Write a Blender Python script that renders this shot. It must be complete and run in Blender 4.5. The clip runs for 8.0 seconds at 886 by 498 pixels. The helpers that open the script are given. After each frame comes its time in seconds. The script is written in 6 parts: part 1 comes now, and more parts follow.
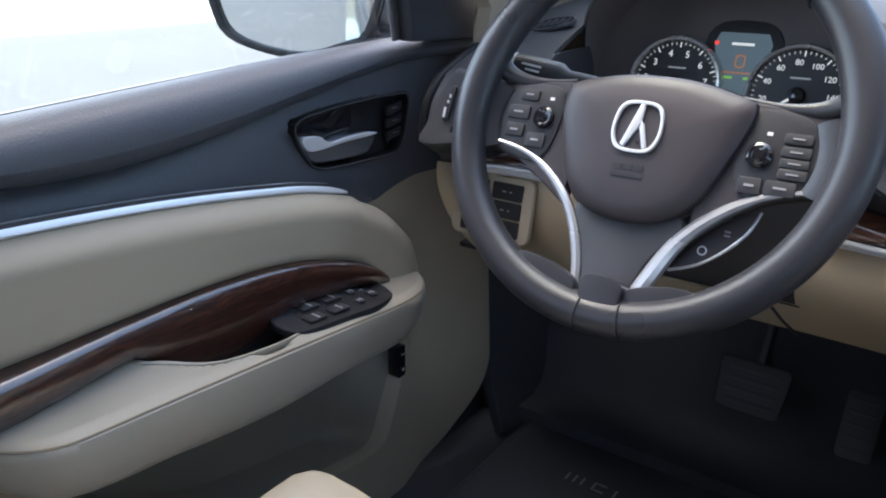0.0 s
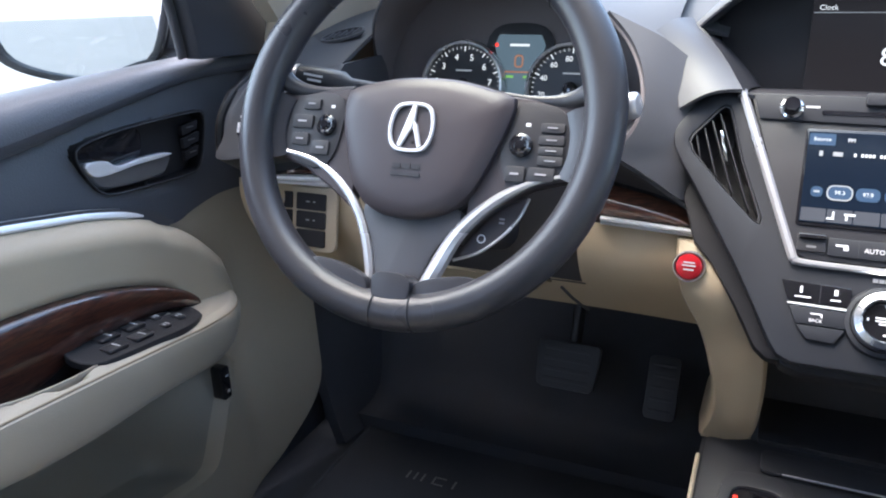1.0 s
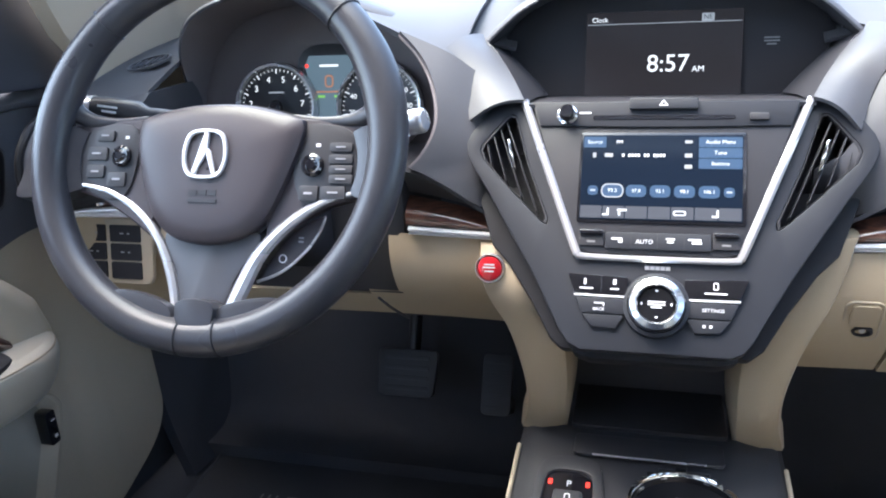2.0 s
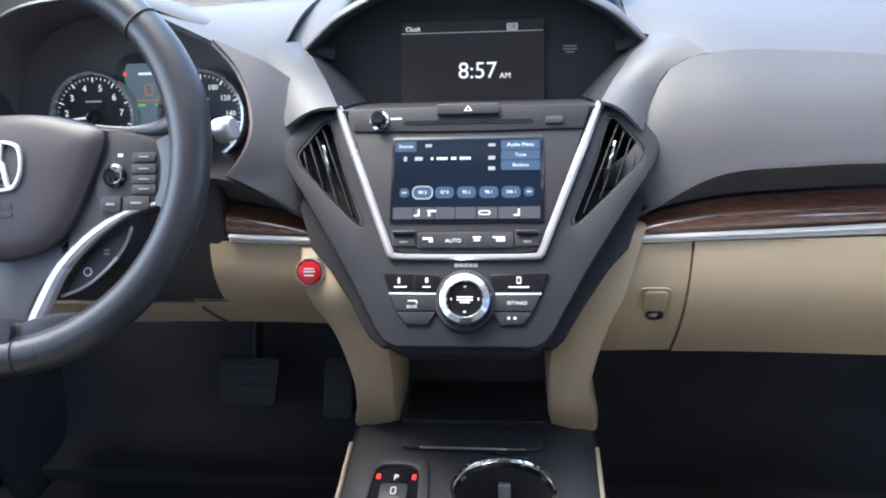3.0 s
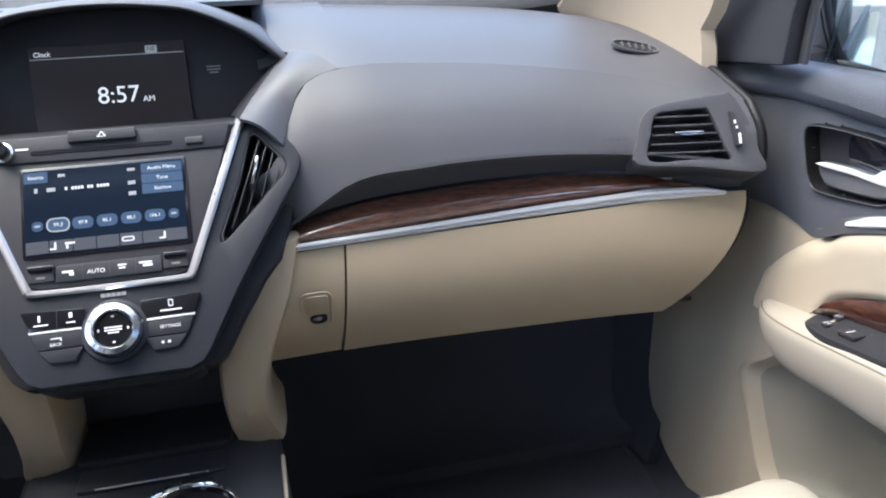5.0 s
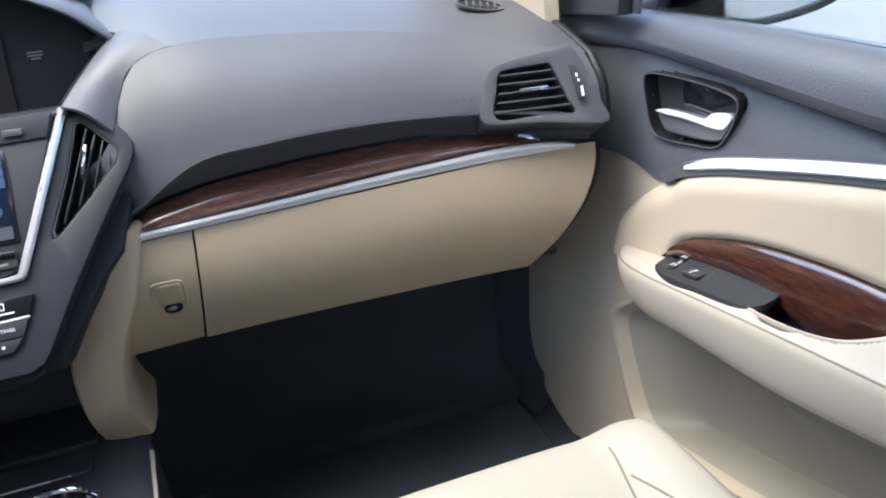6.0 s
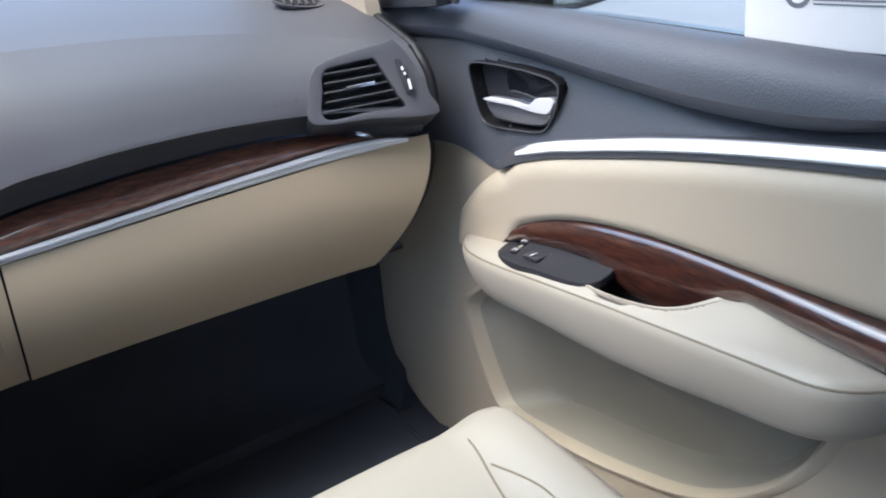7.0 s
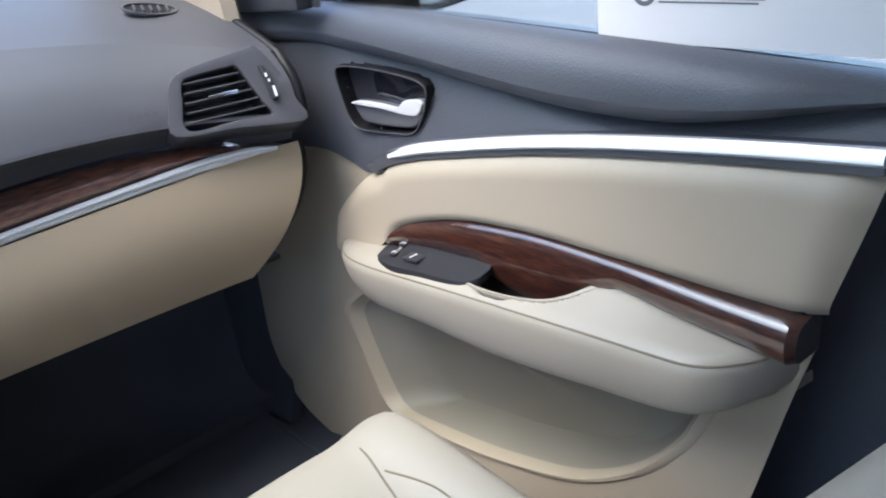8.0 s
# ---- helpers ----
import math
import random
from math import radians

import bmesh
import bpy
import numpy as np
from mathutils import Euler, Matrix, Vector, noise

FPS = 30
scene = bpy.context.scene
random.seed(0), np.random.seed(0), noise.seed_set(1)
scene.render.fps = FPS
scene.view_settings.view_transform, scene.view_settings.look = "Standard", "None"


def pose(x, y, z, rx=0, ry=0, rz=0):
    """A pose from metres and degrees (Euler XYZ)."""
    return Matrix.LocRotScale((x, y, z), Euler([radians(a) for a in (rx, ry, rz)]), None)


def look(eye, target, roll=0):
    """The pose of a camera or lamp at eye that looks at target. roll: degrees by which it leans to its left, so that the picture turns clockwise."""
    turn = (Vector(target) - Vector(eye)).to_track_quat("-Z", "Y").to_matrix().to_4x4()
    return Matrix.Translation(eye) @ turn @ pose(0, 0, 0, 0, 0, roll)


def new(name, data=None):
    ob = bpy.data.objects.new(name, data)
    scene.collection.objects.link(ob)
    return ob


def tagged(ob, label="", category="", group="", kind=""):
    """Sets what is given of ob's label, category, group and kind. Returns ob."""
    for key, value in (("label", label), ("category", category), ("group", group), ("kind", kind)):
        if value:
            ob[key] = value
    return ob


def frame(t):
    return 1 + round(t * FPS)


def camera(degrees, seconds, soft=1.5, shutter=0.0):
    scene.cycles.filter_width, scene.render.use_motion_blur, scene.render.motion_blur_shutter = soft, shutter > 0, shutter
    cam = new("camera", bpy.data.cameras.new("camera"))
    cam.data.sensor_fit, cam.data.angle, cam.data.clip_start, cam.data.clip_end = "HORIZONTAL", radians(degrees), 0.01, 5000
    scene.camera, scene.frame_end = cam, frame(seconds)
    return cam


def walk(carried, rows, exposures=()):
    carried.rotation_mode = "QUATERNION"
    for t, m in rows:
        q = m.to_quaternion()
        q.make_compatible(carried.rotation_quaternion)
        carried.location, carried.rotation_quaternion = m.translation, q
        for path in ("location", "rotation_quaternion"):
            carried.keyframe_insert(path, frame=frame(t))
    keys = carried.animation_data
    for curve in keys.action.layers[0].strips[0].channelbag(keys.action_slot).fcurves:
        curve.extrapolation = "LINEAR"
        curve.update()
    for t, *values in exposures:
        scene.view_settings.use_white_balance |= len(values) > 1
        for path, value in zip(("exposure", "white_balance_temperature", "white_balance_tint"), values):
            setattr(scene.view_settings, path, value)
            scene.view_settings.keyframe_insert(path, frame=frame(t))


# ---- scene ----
import functools

# seconds, eye x y z, yaw, pitch, roll
cam = camera(59.80, 8.0, soft=2.0)
ROWS = [
    (0.0, -0.1595, -0.0000, 0.7400, 35.49, -21.00, 0.40),
    (0.5, -0.1229, 0.0103, 0.7390, 30.25, -20.42, -0.65),
    (1.0, -0.0930, 0.0156, 0.7356, 24.63, -20.03, -1.50),
    (1.5, -0.0581, 0.0149, 0.7374, 20.40, -19.47, -2.42),
    (2.0, -0.0132, 0.0200, 0.7430, 15.43, -19.45, -3.03),
    (2.2, 0.0067, 0.0256, 0.7443, 13.85, -19.51, -3.19),
    (3.5, 0.0758, -0.0047, 0.7460, 0.40, -19.48, -0.72),
    (4.0, 0.1018, -0.0148, 0.7476, -4.84, -19.40, 0.52),
    (4.5, 0.1288, -0.0201, 0.7499, -8.66, -19.21, -0.33),
    (5.0, 0.1605, -0.0243, 0.7452, -12.89, -19.05, -2.52),
    (5.2, 0.1687, -0.0230, 0.7478, -14.71, -19.33, -3.02),
    (6.3, 0.2474, -0.0408, 0.7421, -21.53, -23.04, -6.18),
    (6.5, 0.2516, -0.0376, 0.7452, -23.96, -23.38, -6.58),
    (7.0, 0.2571, -0.0303, 0.7438, -30.11, -23.76, -7.00),
    (7.5, 0.2609, -0.0283, 0.7448, -35.51, -24.27, -7.15),
    (8.0, 0.2643, -0.0284, 0.7467, -39.56, -24.93, -7.15),
]
EXPOSURES = [(0.0, 3.3, 6500, 9), (0.5, 3.6, 6450, 9), (1.0, 3.8, 6350, 9), (1.5, 4.1, 6250, 9), (2.0, 4.05, 6250, 9), (3.5, 3.55, 6250, 9), (4.5, 3.45, 6250, 9), (5.0, 3.35, 6150, 9), (6.5, 3.4, 6000, 9), (7.0, 3.1, 5900, 9), (8.0, 3.05, 5900, 9)]
walk(cam, [(t, pose(x, y, z, 0, 0, yaw) @ pose(0, 0, 0, 90 + pitch) @ pose(0, 0, 0, 0, 0, roll)) for t, x, y, z, yaw, pitch, roll in ROWS], EXPOSURES)

# ---- world, sun, exposure ----
world = bpy.data.worlds.new("sky")
scene.world = world
world.use_nodes = True
SUN_UP, SUN_ROUND = 66.0, -80.0
sky = world.node_tree.nodes.new("ShaderNodeTexSky")
sky.sky_type, sky.sun_disc = "NISHITA", False
sky.sun_elevation, sky.sun_rotation = radians(SUN_UP), radians(SUN_ROUND)
sky.air_density, sky.dust_density, sky.ozone_density = 0.7, 3.0, 0.5
back = world.node_tree.nodes["Background"]
back.inputs["Strength"].default_value = 0.15
world.node_tree.links.new(sky.outputs[0], back.inputs[0])
sun_data = bpy.data.lights.new("sun", "SUN")
sun_data.energy, sun_data.angle, sun_data.color = 0.14, radians(60), (1.0, 0.97, 0.93)
sun = new("sun", sun_data)
a, e = radians(SUN_ROUND), radians(SUN_UP)
sun.matrix_world = look(Vector((math.sin(a) * math.cos(e), math.cos(a) * math.cos(e), math.sin(e))) * 20, (0, 0, 0))

# ---- materials ----


def material(name, base, rough=0.5, metal=0.0, vary=0.12, grain=300.0, bump=0.15, coat=0.0, patch=6.0, emit=None, power=0.0, spec=0.5, rough_vary=0.08, cells=False):
    """Principled surface with a broad and a fine variation of tone, uneven gloss and fine relief."""
    m = bpy.data.materials.new(name)
    m.use_nodes = True
    n, l = m.node_tree.nodes, m.node_tree.links
    b = n["Principled BSDF"]
    b.inputs["Roughness"].default_value = rough
    b.inputs["Metallic"].default_value = metal
    b.inputs["Coat Weight"].default_value = coat
    b.inputs["Coat Roughness"].default_value = 0.04
    b.inputs["Specular IOR Level"].default_value = spec
    where = n.new("ShaderNodeTexCoord")
    big, fine = n.new("ShaderNodeTexNoise"), n.new("ShaderNodeTexVoronoi" if cells else "ShaderNodeTexNoise")
    big.inputs["Scale"].default_value, fine.inputs["Scale"].default_value = patch, grain
    big.inputs["Detail"].default_value = 4
    for t in (big, fine):
        l.new(where.outputs["Object"], t.inputs["Vector"])
    mix = n.new("ShaderNodeMix")
    mix.data_type, mix.blend_type = "RGBA", "MIX"
    mix.inputs["A"].default_value = (*[c * (1 - vary) for c in base], 1)
    mix.inputs["B"].default_value = (*[min(1, c * (1 + vary)) for c in base], 1)
    add = n.new("ShaderNodeMath")
    add.operation = "MULTIPLY_ADD"
    add.inputs[1].default_value, add.inputs[2].default_value = 0.3, 0.0
    l.new(fine.outputs[0], add.inputs[0])
    both = n.new("ShaderNodeMath")
    both.operation = "MULTIPLY_ADD"
    both.inputs[1].default_value = 0.8
    l.new(big.outputs[0], both.inputs[0])
    l.new(add.outputs[0], both.inputs[2])
    l.new(both.outputs[0], mix.inputs["Factor"])
    l.new(mix.outputs["Result"], b.inputs["Base Color"])
    gloss = n.new("ShaderNodeMapRange")
    gloss.inputs["To Min"].default_value, gloss.inputs["To Max"].default_value = max(0.02, rough - rough_vary), min(1, rough + rough_vary)
    l.new(big.outputs[0], gloss.inputs["Value"])
    l.new(gloss.outputs[0], b.inputs["Roughness"])
    if bump:
        rise = n.new("ShaderNodeBump")
        rise.inputs["Strength"].default_value, rise.inputs["Distance"].default_value = bump, 0.001
        l.new(fine.outputs[0], rise.inputs["Height"])
        l.new(rise.outputs[0], b.inputs["Normal"])
    if emit:
        b.inputs["Emission Color"].default_value, b.inputs["Emission Strength"].default_value = (*emit, 1), power
    return m


def wood_material(name, dark, light):
    m = material(name, dark, 0.3, coat=1.0, bump=0.0)
    n, l = m.node_tree.nodes, m.node_tree.links
    b = n["Principled BSDF"]
    b.inputs["Coat IOR"].default_value = 1.75
    where, stretch = n.new("ShaderNodeTexCoord"), n.new("ShaderNodeMapping")
    stretch.inputs["Scale"].default_value = (2.0, 2.0, 14.0)
    l.new(where.outputs["Object"], stretch.inputs[0])
    burl = n.new("ShaderNodeTexNoise")
    burl.inputs["Scale"].default_value, burl.inputs["Detail"].default_value, burl.inputs["Distortion"].default_value = 30, 5, 0.25
    l.new(stretch.outputs[0], burl.inputs["Vector"])
    ramp = n.new("ShaderNodeValToRGB")
    ramp.color_ramp.elements[0].position, ramp.color_ramp.elements[1].position = 0.36, 0.66
    ramp.color_ramp.elements[0].color, ramp.color_ramp.elements[1].color = (*dark, 1), (*light, 1)
    l.new(burl.outputs[0], ramp.inputs[0])
    l.new(ramp.outputs[0], b.inputs["Base Color"])
    return m


def glass_material(name):
    m = bpy.data.materials.new(name)
    m.use_nodes = True
    n, l = m.node_tree.nodes, m.node_tree.links
    n.remove(n["Principled BSDF"])
    clear, shine, mix, edge = n.new("ShaderNodeBsdfTransparent"), n.new("ShaderNodeBsdfGlossy"), n.new("ShaderNodeMixShader"), n.new("ShaderNodeFresnel")
    clear.inputs[0].default_value = (0.86, 0.9, 0.88, 1)
    shine.inputs["Roughness"].default_value = 0.02
    edge.inputs[0].default_value = 1.3
    l.new(edge.outputs[0], mix.inputs[0])
    l.new(clear.outputs[0], mix.inputs[1])
    l.new(shine.outputs[0], mix.inputs[2])
    l.new(mix.outputs[0], n["Material Output"].inputs[0])
    return m


PAD = material("soft_charcoal_vinyl", (0.069, 0.070, 0.077), 0.5, grain=900, bump=0.04, cells=True)
DOOR_PAD = material("navy_grey_grained_vinyl", (0.068, 0.073, 0.086), 0.46, grain=560, bump=0.3, cells=True)
SHELL = material("charcoal_hard_plastic", (0.062, 0.062, 0.067), 0.42, grain=1400, bump=0.2)
SATIN = material("satin_charcoal_plastic", (0.064, 0.065, 0.071), 0.32, grain=1500, bump=0.08)
DARK = material("black_plastic", (0.024, 0.024, 0.027), 0.4, grain=1200, bump=0.15)
STACK_PLASTIC = material("satin_dark_grey_plastic", (0.020, 0.022, 0.027), 0.45, grain=1500, bump=0.08, spec=0.35)
# door tan made darker and greyer: the pocket's shade is in the colour
POCKET = material("shade_darkened_pocket_plastic", (0.25, 0.232, 0.19), 0.5, grain=1400, bump=0.15)
MATTE = material("matt_black_plastic", (0.019, 0.019, 0.022), 0.6, grain=1200, bump=0.15, spec=0.25)
CONSOLE = material("dark_console_plastic", (0.032, 0.033, 0.037), 0.36, grain=1500, bump=0.1)
GLOSS = material("piano_black", (0.008, 0.008, 0.01), 0.12, coat=0.6, bump=0.0)
BEIGE = material("tan_vinyl", (0.42, 0.335, 0.222), 0.5, vary=0.06, grain=900, bump=0.08, cells=True)
BEIGE_HARD = material("tan_plastic", (0.40, 0.335, 0.245), 0.45, vary=0.05, grain=1500, bump=0.2)
DOOR_TAN = material("soft_tan_door_vinyl", (0.385, 0.332, 0.25), 0.48, vary=0.05, grain=900, bump=0.1, cells=True)
CREAM = material("cream_leather", (0.34, 0.308, 0.25), 0.42, vary=0.06, grain=900, bump=0.12, cells=True)
SEAT = material("smooth_cream_leather", (0.31, 0.282, 0.228), 0.42, vary=0.05, grain=900, bump=0.12, cells=True)
STITCH = material("tan_thread", (0.18, 0.15, 0.11), 0.8, bump=0.0)
LEATHER = material("black_leather", (0.029, 0.030, 0.035), 0.30, grain=1100, bump=0.12, cells=True)
KEY_BLACK = material("soft_black_key_plastic", (0.03, 0.03, 0.033), 0.42, grain=1200, bump=0.1)
LINING = material("brown_grey_hood_lining", (0.17, 0.15, 0.153), 0.55, grain=1100, bump=0.08, cells=True)
HUB = material("dark_brown_grey_vinyl", (0.042, 0.035, 0.039), 0.44, grain=1100, bump=0.08, cells=True)
CHROME = material("brushed_silver", (0.8, 0.8, 0.8), 0.2, metal=1.0, vary=0.04, bump=0.0, rough_vary=0.05)
BRIGHT = material("polished_chrome", (0.88, 0.88, 0.88), 0.08, metal=1.0, vary=0.02, bump=0.0, rough_vary=0.03)
SILVER = material("silver_paint", (0.62, 0.62, 0.63), 0.28, metal=0.7, vary=0.03, bump=0.0)
WOOD = wood_material("polished_burl_wood", (0.016, 0.006, 0.005), (0.062, 0.021, 0.012))
# dash burl in a lighter brown; window reflections are put into its colour
WOOD_DASH = wood_material("reflection_lightened_wood", (0.048, 0.017, 0.010), (0.16, 0.060, 0.033))
CARPET = material("black_carpet", (0.066, 0.071, 0.082), 0.95, vary=0.35, grain=900, bump=0.8, spec=0.1)
PEDAL = material("worn_black_rubber", (0.055, 0.057, 0.063), 0.5, grain=500, bump=0.3)
HEADLINER = material("pale_grey_headliner", (0.42, 0.40, 0.37), 0.9, grain=900, bump=0.3)
PAINT = material("dark_car_paint", (0.03, 0.032, 0.036), 0.25, coat=1.0, bump=0.0)
MIRROR = material("mirror_glass", (0.62, 0.64, 0.64), 0.02, metal=1.0, vary=0.0, bump=0.0, rough_vary=0.0)
RED = material("red_button", (0.5, 0.012, 0.02), 0.25, coat=0.8, bump=0.0)
WHITE_INK = material("white_print", (0.75, 0.75, 0.75), 0.5, bump=0.0)
KEY_INK = material("pale_key_print", (0.3, 0.3, 0.31), 0.5, bump=0.0)
TINTED = material("matt_black_exterior_plastic", (0.007, 0.007, 0.008), 0.5, grain=900, bump=0.1, spec=0.3)
GREY_INK = material("grey_print", (0.2, 0.2, 0.2), 0.5, bump=0.0)
PAPER = material("white_paper", (0.8, 0.79, 0.77), 0.7, vary=0.03, grain=200, bump=0.05)
INK = material("faded_ink", (0.15, 0.16, 0.18), 0.7, bump=0.0)
ASPHALT = material("worn_grey_asphalt", (0.125, 0.125, 0.128), 0.9, vary=0.3, grain=60, bump=0.6, patch=0.6)
CONCRETE = material("pale_concrete", (0.42, 0.41, 0.39), 0.9, vary=0.15, grain=40, bump=0.3, patch=0.3)
GRIP = material("bright_satin_metal", (0.82, 0.82, 0.83), 0.3, metal=0.45, vary=0.03, bump=0.0)
# chrome of the door lever with its dark reflection put into the colour
PADDLE = material("dark_reflection_metal", (0.30, 0.31, 0.33), 0.3, metal=0.8, vary=0.04, bump=0.0)
PALE_SCREEN = material("screen_pale_blue", (0.02, 0.03, 0.04), 0.3, spec=0.25, bump=0.0, emit=(0.2, 0.3, 0.38), power=0.45 * 2.0**-3.5)
GLASS = glass_material("window_glass")
EM = 2.0**-3.5  # screens and lamps are as bright as the daylit cabin round them
LED_RED = material("red_led", (0.4, 0.01, 0.01), 0.3, bump=0.0, emit=(1.0, 0.05, 0.03), power=1.4 * EM)
LIT = material("lit_white", (0.3, 0.3, 0.3), 0.3, bump=0.0, emit=(0.9, 0.95, 1.0), power=0.85 * EM)
LIT_DIM = material("lit_grey", (0.2, 0.2, 0.2), 0.3, bump=0.0, emit=(0.7, 0.8, 0.9), power=0.3 * EM)
LIT_AMBER = material("lit_amber", (0.2, 0.1, 0.05), 0.3, bump=0.0, emit=(1.0, 0.4, 0.2), power=0.3 * EM)
LIT_GREEN = material("lit_green", (0.1, 0.2, 0.05), 0.3, bump=0.0, emit=(0.35, 0.9, 0.15), power=0.5 * EM)
SCREEN = material("screen_blue", (0.006, 0.009, 0.016), 0.12, spec=0.12, bump=0.0, emit=(0.008, 0.028, 0.055), power=0.20 * EM)
SCREEN_TOP = material("screen_dark", (0.012, 0.011, 0.012), 0.3, spec=0.25, bump=0.0, emit=(0.1, 0.085, 0.09), power=0.10 * EM)
TILE = material("screen_tile", (0.02, 0.03, 0.05), 0.3, spec=0.25, bump=0.0, emit=(0.045, 0.11, 0.21), power=0.8 * EM)
TILE_GREY = material("screen_tile_grey", (0.03, 0.03, 0.035), 0.3, spec=0.25, bump=0.0, emit=(0.1, 0.12, 0.15), power=0.6 * EM)
DIAL = material("dial_black", (0.04, 0.042, 0.047), 0.3, bump=0.0)

# ---- mesh helpers ----
PLACE = {}


def thing(name, at, label, category, group="", kind=""):
    ob = new(name)
    ob.location = at
    PLACE[ob] = Vector(at)
    return tagged(ob, label, category, group, kind)


def part(name, bm, mat, parent=None, label="", angle=35, kind=""):
    """One mesh object from a bmesh in world metres, under a thing or a part."""
    bmesh.ops.recalc_face_normals(bm, faces=bm.faces)
    me = bpy.data.meshes.new(name)
    co = [v.co for v in bm.verts]
    mid = (Vector(np.min(co, axis=0)) + Vector(np.max(co, axis=0))) / 2
    bmesh.ops.translate(bm, verts=bm.verts, vec=-mid)
    for f in bm.faces:
        f.smooth = True
    bm.to_mesh(me)
    bm.free()
    me.set_sharp_from_angle(angle=radians(angle))
    me.materials.append(mat)
    ob = new(name, me)
    PLACE[ob] = mid
    if parent:
        ob.parent = parent
        ob.location = mid - PLACE[parent]
    else:
        ob.location = mid
    if name in ("print", "icon", "text", "mark", "scale", "lettering"):
        kind = "stuff"
    return tagged(ob, label, kind=kind)


def curve(xs, ys):
    """A smooth function through the points (x rising)."""
    d = [float(v) for v in (np.gradient(ys, xs) if len(xs) > 2 else [(ys[-1] - ys[0]) / (xs[-1] - xs[0])] * 2)]
    xs, ys = [float(v) for v in xs], [float(v) for v in ys]

    def f(x):
        x = min(max(x, xs[0]), xs[-1])
        i = min(max(sum(1 for v in xs if v < x) - 1, 0), len(xs) - 2)
        h = xs[i + 1] - xs[i]
        t = (x - xs[i]) / h
        return (2 * t**3 - 3 * t**2 + 1) * ys[i] + (t**3 - 2 * t**2 + t) * h * d[i] + (3 * t**2 - 2 * t**3) * ys[i + 1] + (t**3 - t**2) * h * d[i + 1]

    return f


def smooth_line(pts, n, closed=False):
    """n points along a Catmull-Rom line through pts, evenly by length."""
    p = [np.array(q, float) for q in pts]
    m, out = len(p), []
    for i in range(m if closed else m - 1):
        p0, p1, p2, p3 = (p[(i + k) % m] if closed else p[min(max(i + k, 0), m - 1)] for k in (-1, 0, 1, 2))
        for t in np.linspace(0, 1, 12, endpoint=False):
            out.append(0.5 * (2 * p1 + (p2 - p0) * t + (2 * p0 - 5 * p1 + 4 * p2 - p3) * t * t + (3 * p1 - p0 - 3 * p2 + p3) * t**3))
    out.append(p[0] if closed else p[-1])
    out = np.array(out)
    s = np.r_[0, np.cumsum(np.linalg.norm(np.diff(out, axis=0), axis=1))]
    at = np.linspace(0, s[-1], n, endpoint=not closed)
    return [tuple(float(np.interp(a, s, out[:, k])) for k in range(out.shape[1])) for a in at]


def grid(rows, close_u=False, close_v=False, skip=None, caps=False):
    """A skin over rows of points."""
    bm = bmesh.new()
    vs = [[bm.verts.new(p) for p in row] for row in rows]
    nu, nv = len(rows), len(rows[0])
    for i in range(nu if close_u else nu - 1):
        for j in range(nv if close_v else nv - 1):
            q = [vs[i][j], vs[(i + 1) % nu][j], vs[(i + 1) % nu][(j + 1) % nv], vs[i][(j + 1) % nv]]
            if skip and skip(sum((v.co for v in q), Vector()) / 4):
                continue
            bm.faces.new(q)
    if caps:
        bm.faces.new(vs[0])
        bm.faces.new(vs[-1])
    bmesh.ops.remove_doubles(bm, verts=bm.verts, dist=1e-6)
    loose = [v for v in bm.verts if not v.link_faces]
    bmesh.ops.delete(bm, geom=loose, context="VERTS")
    return bm


def thick(bm, depth):
    """Gives a skin a back, so that it is no paper."""
    bmesh.ops.recalc_face_normals(bm, faces=bm.faces)
    bmesh.ops.solidify(bm, geom=bm.faces[:], thickness=depth)
    return bm


def field(fn, nu, nv, skip=None):
    return grid([[fn(i / nu, j / nv) for j in range(nv + 1)] for i in range(nu + 1)], skip=skip)


def soften(bm, width, segments=2, angle=30):
    sharp = [e for e in bm.edges if len(e.link_faces) == 2 and e.calc_face_angle(0) > radians(angle)]
    if sharp and width:
        bmesh.ops.bevel(bm, geom=sharp, offset=width, segments=segments, affect="EDGES", profile=0.6, clamp_overlap=True)
    return bm


def prism(pts, depth, m, bevel=0.001, base=0.0, segments=2):
    """An outline in the plane of m, raised along its z, with rounded edges."""
    bm = bmesh.new()
    low = [bm.verts.new((x, y, base)) for x, y in pts]
    high = [bm.verts.new((x, y, base + depth)) for x, y in pts]
    bm.faces.new(low[::-1])
    bm.faces.new(high)
    for i in range(len(pts)):
        bm.faces.new([low[i], low[(i + 1) % len(pts)], high[(i + 1) % len(pts)], high[i]])
    bmesh.ops.recalc_face_normals(bm, faces=bm.faces)
    soften(bm, bevel, segments)
    bm.transform(m)
    return bm


def plate(outer, holes, depth, m, bevel=0.001, base=0.0):
    """A plate of one outline with openings cut through it."""
    bm = bmesh.new()
    for loop in [outer] + holes:
        vs = [bm.verts.new((x, y, base)) for x, y in loop]
        for i in range(len(vs)):
            bm.edges.new((vs[i], vs[(i + 1) % len(vs)]))
    bmesh.ops.triangle_fill(bm, edges=bm.edges[:], use_beauty=True)
    rise = bmesh.ops.extrude_face_region(bm, geom=bm.faces[:])
    bmesh.ops.translate(bm, verts=[v for v in rise["geom"] if isinstance(v, bmesh.types.BMVert)], vec=(0, 0, depth))
    bmesh.ops.recalc_face_normals(bm, faces=bm.faces)
    soften(bm, bevel, 2)
    bm.transform(m)
    return bm


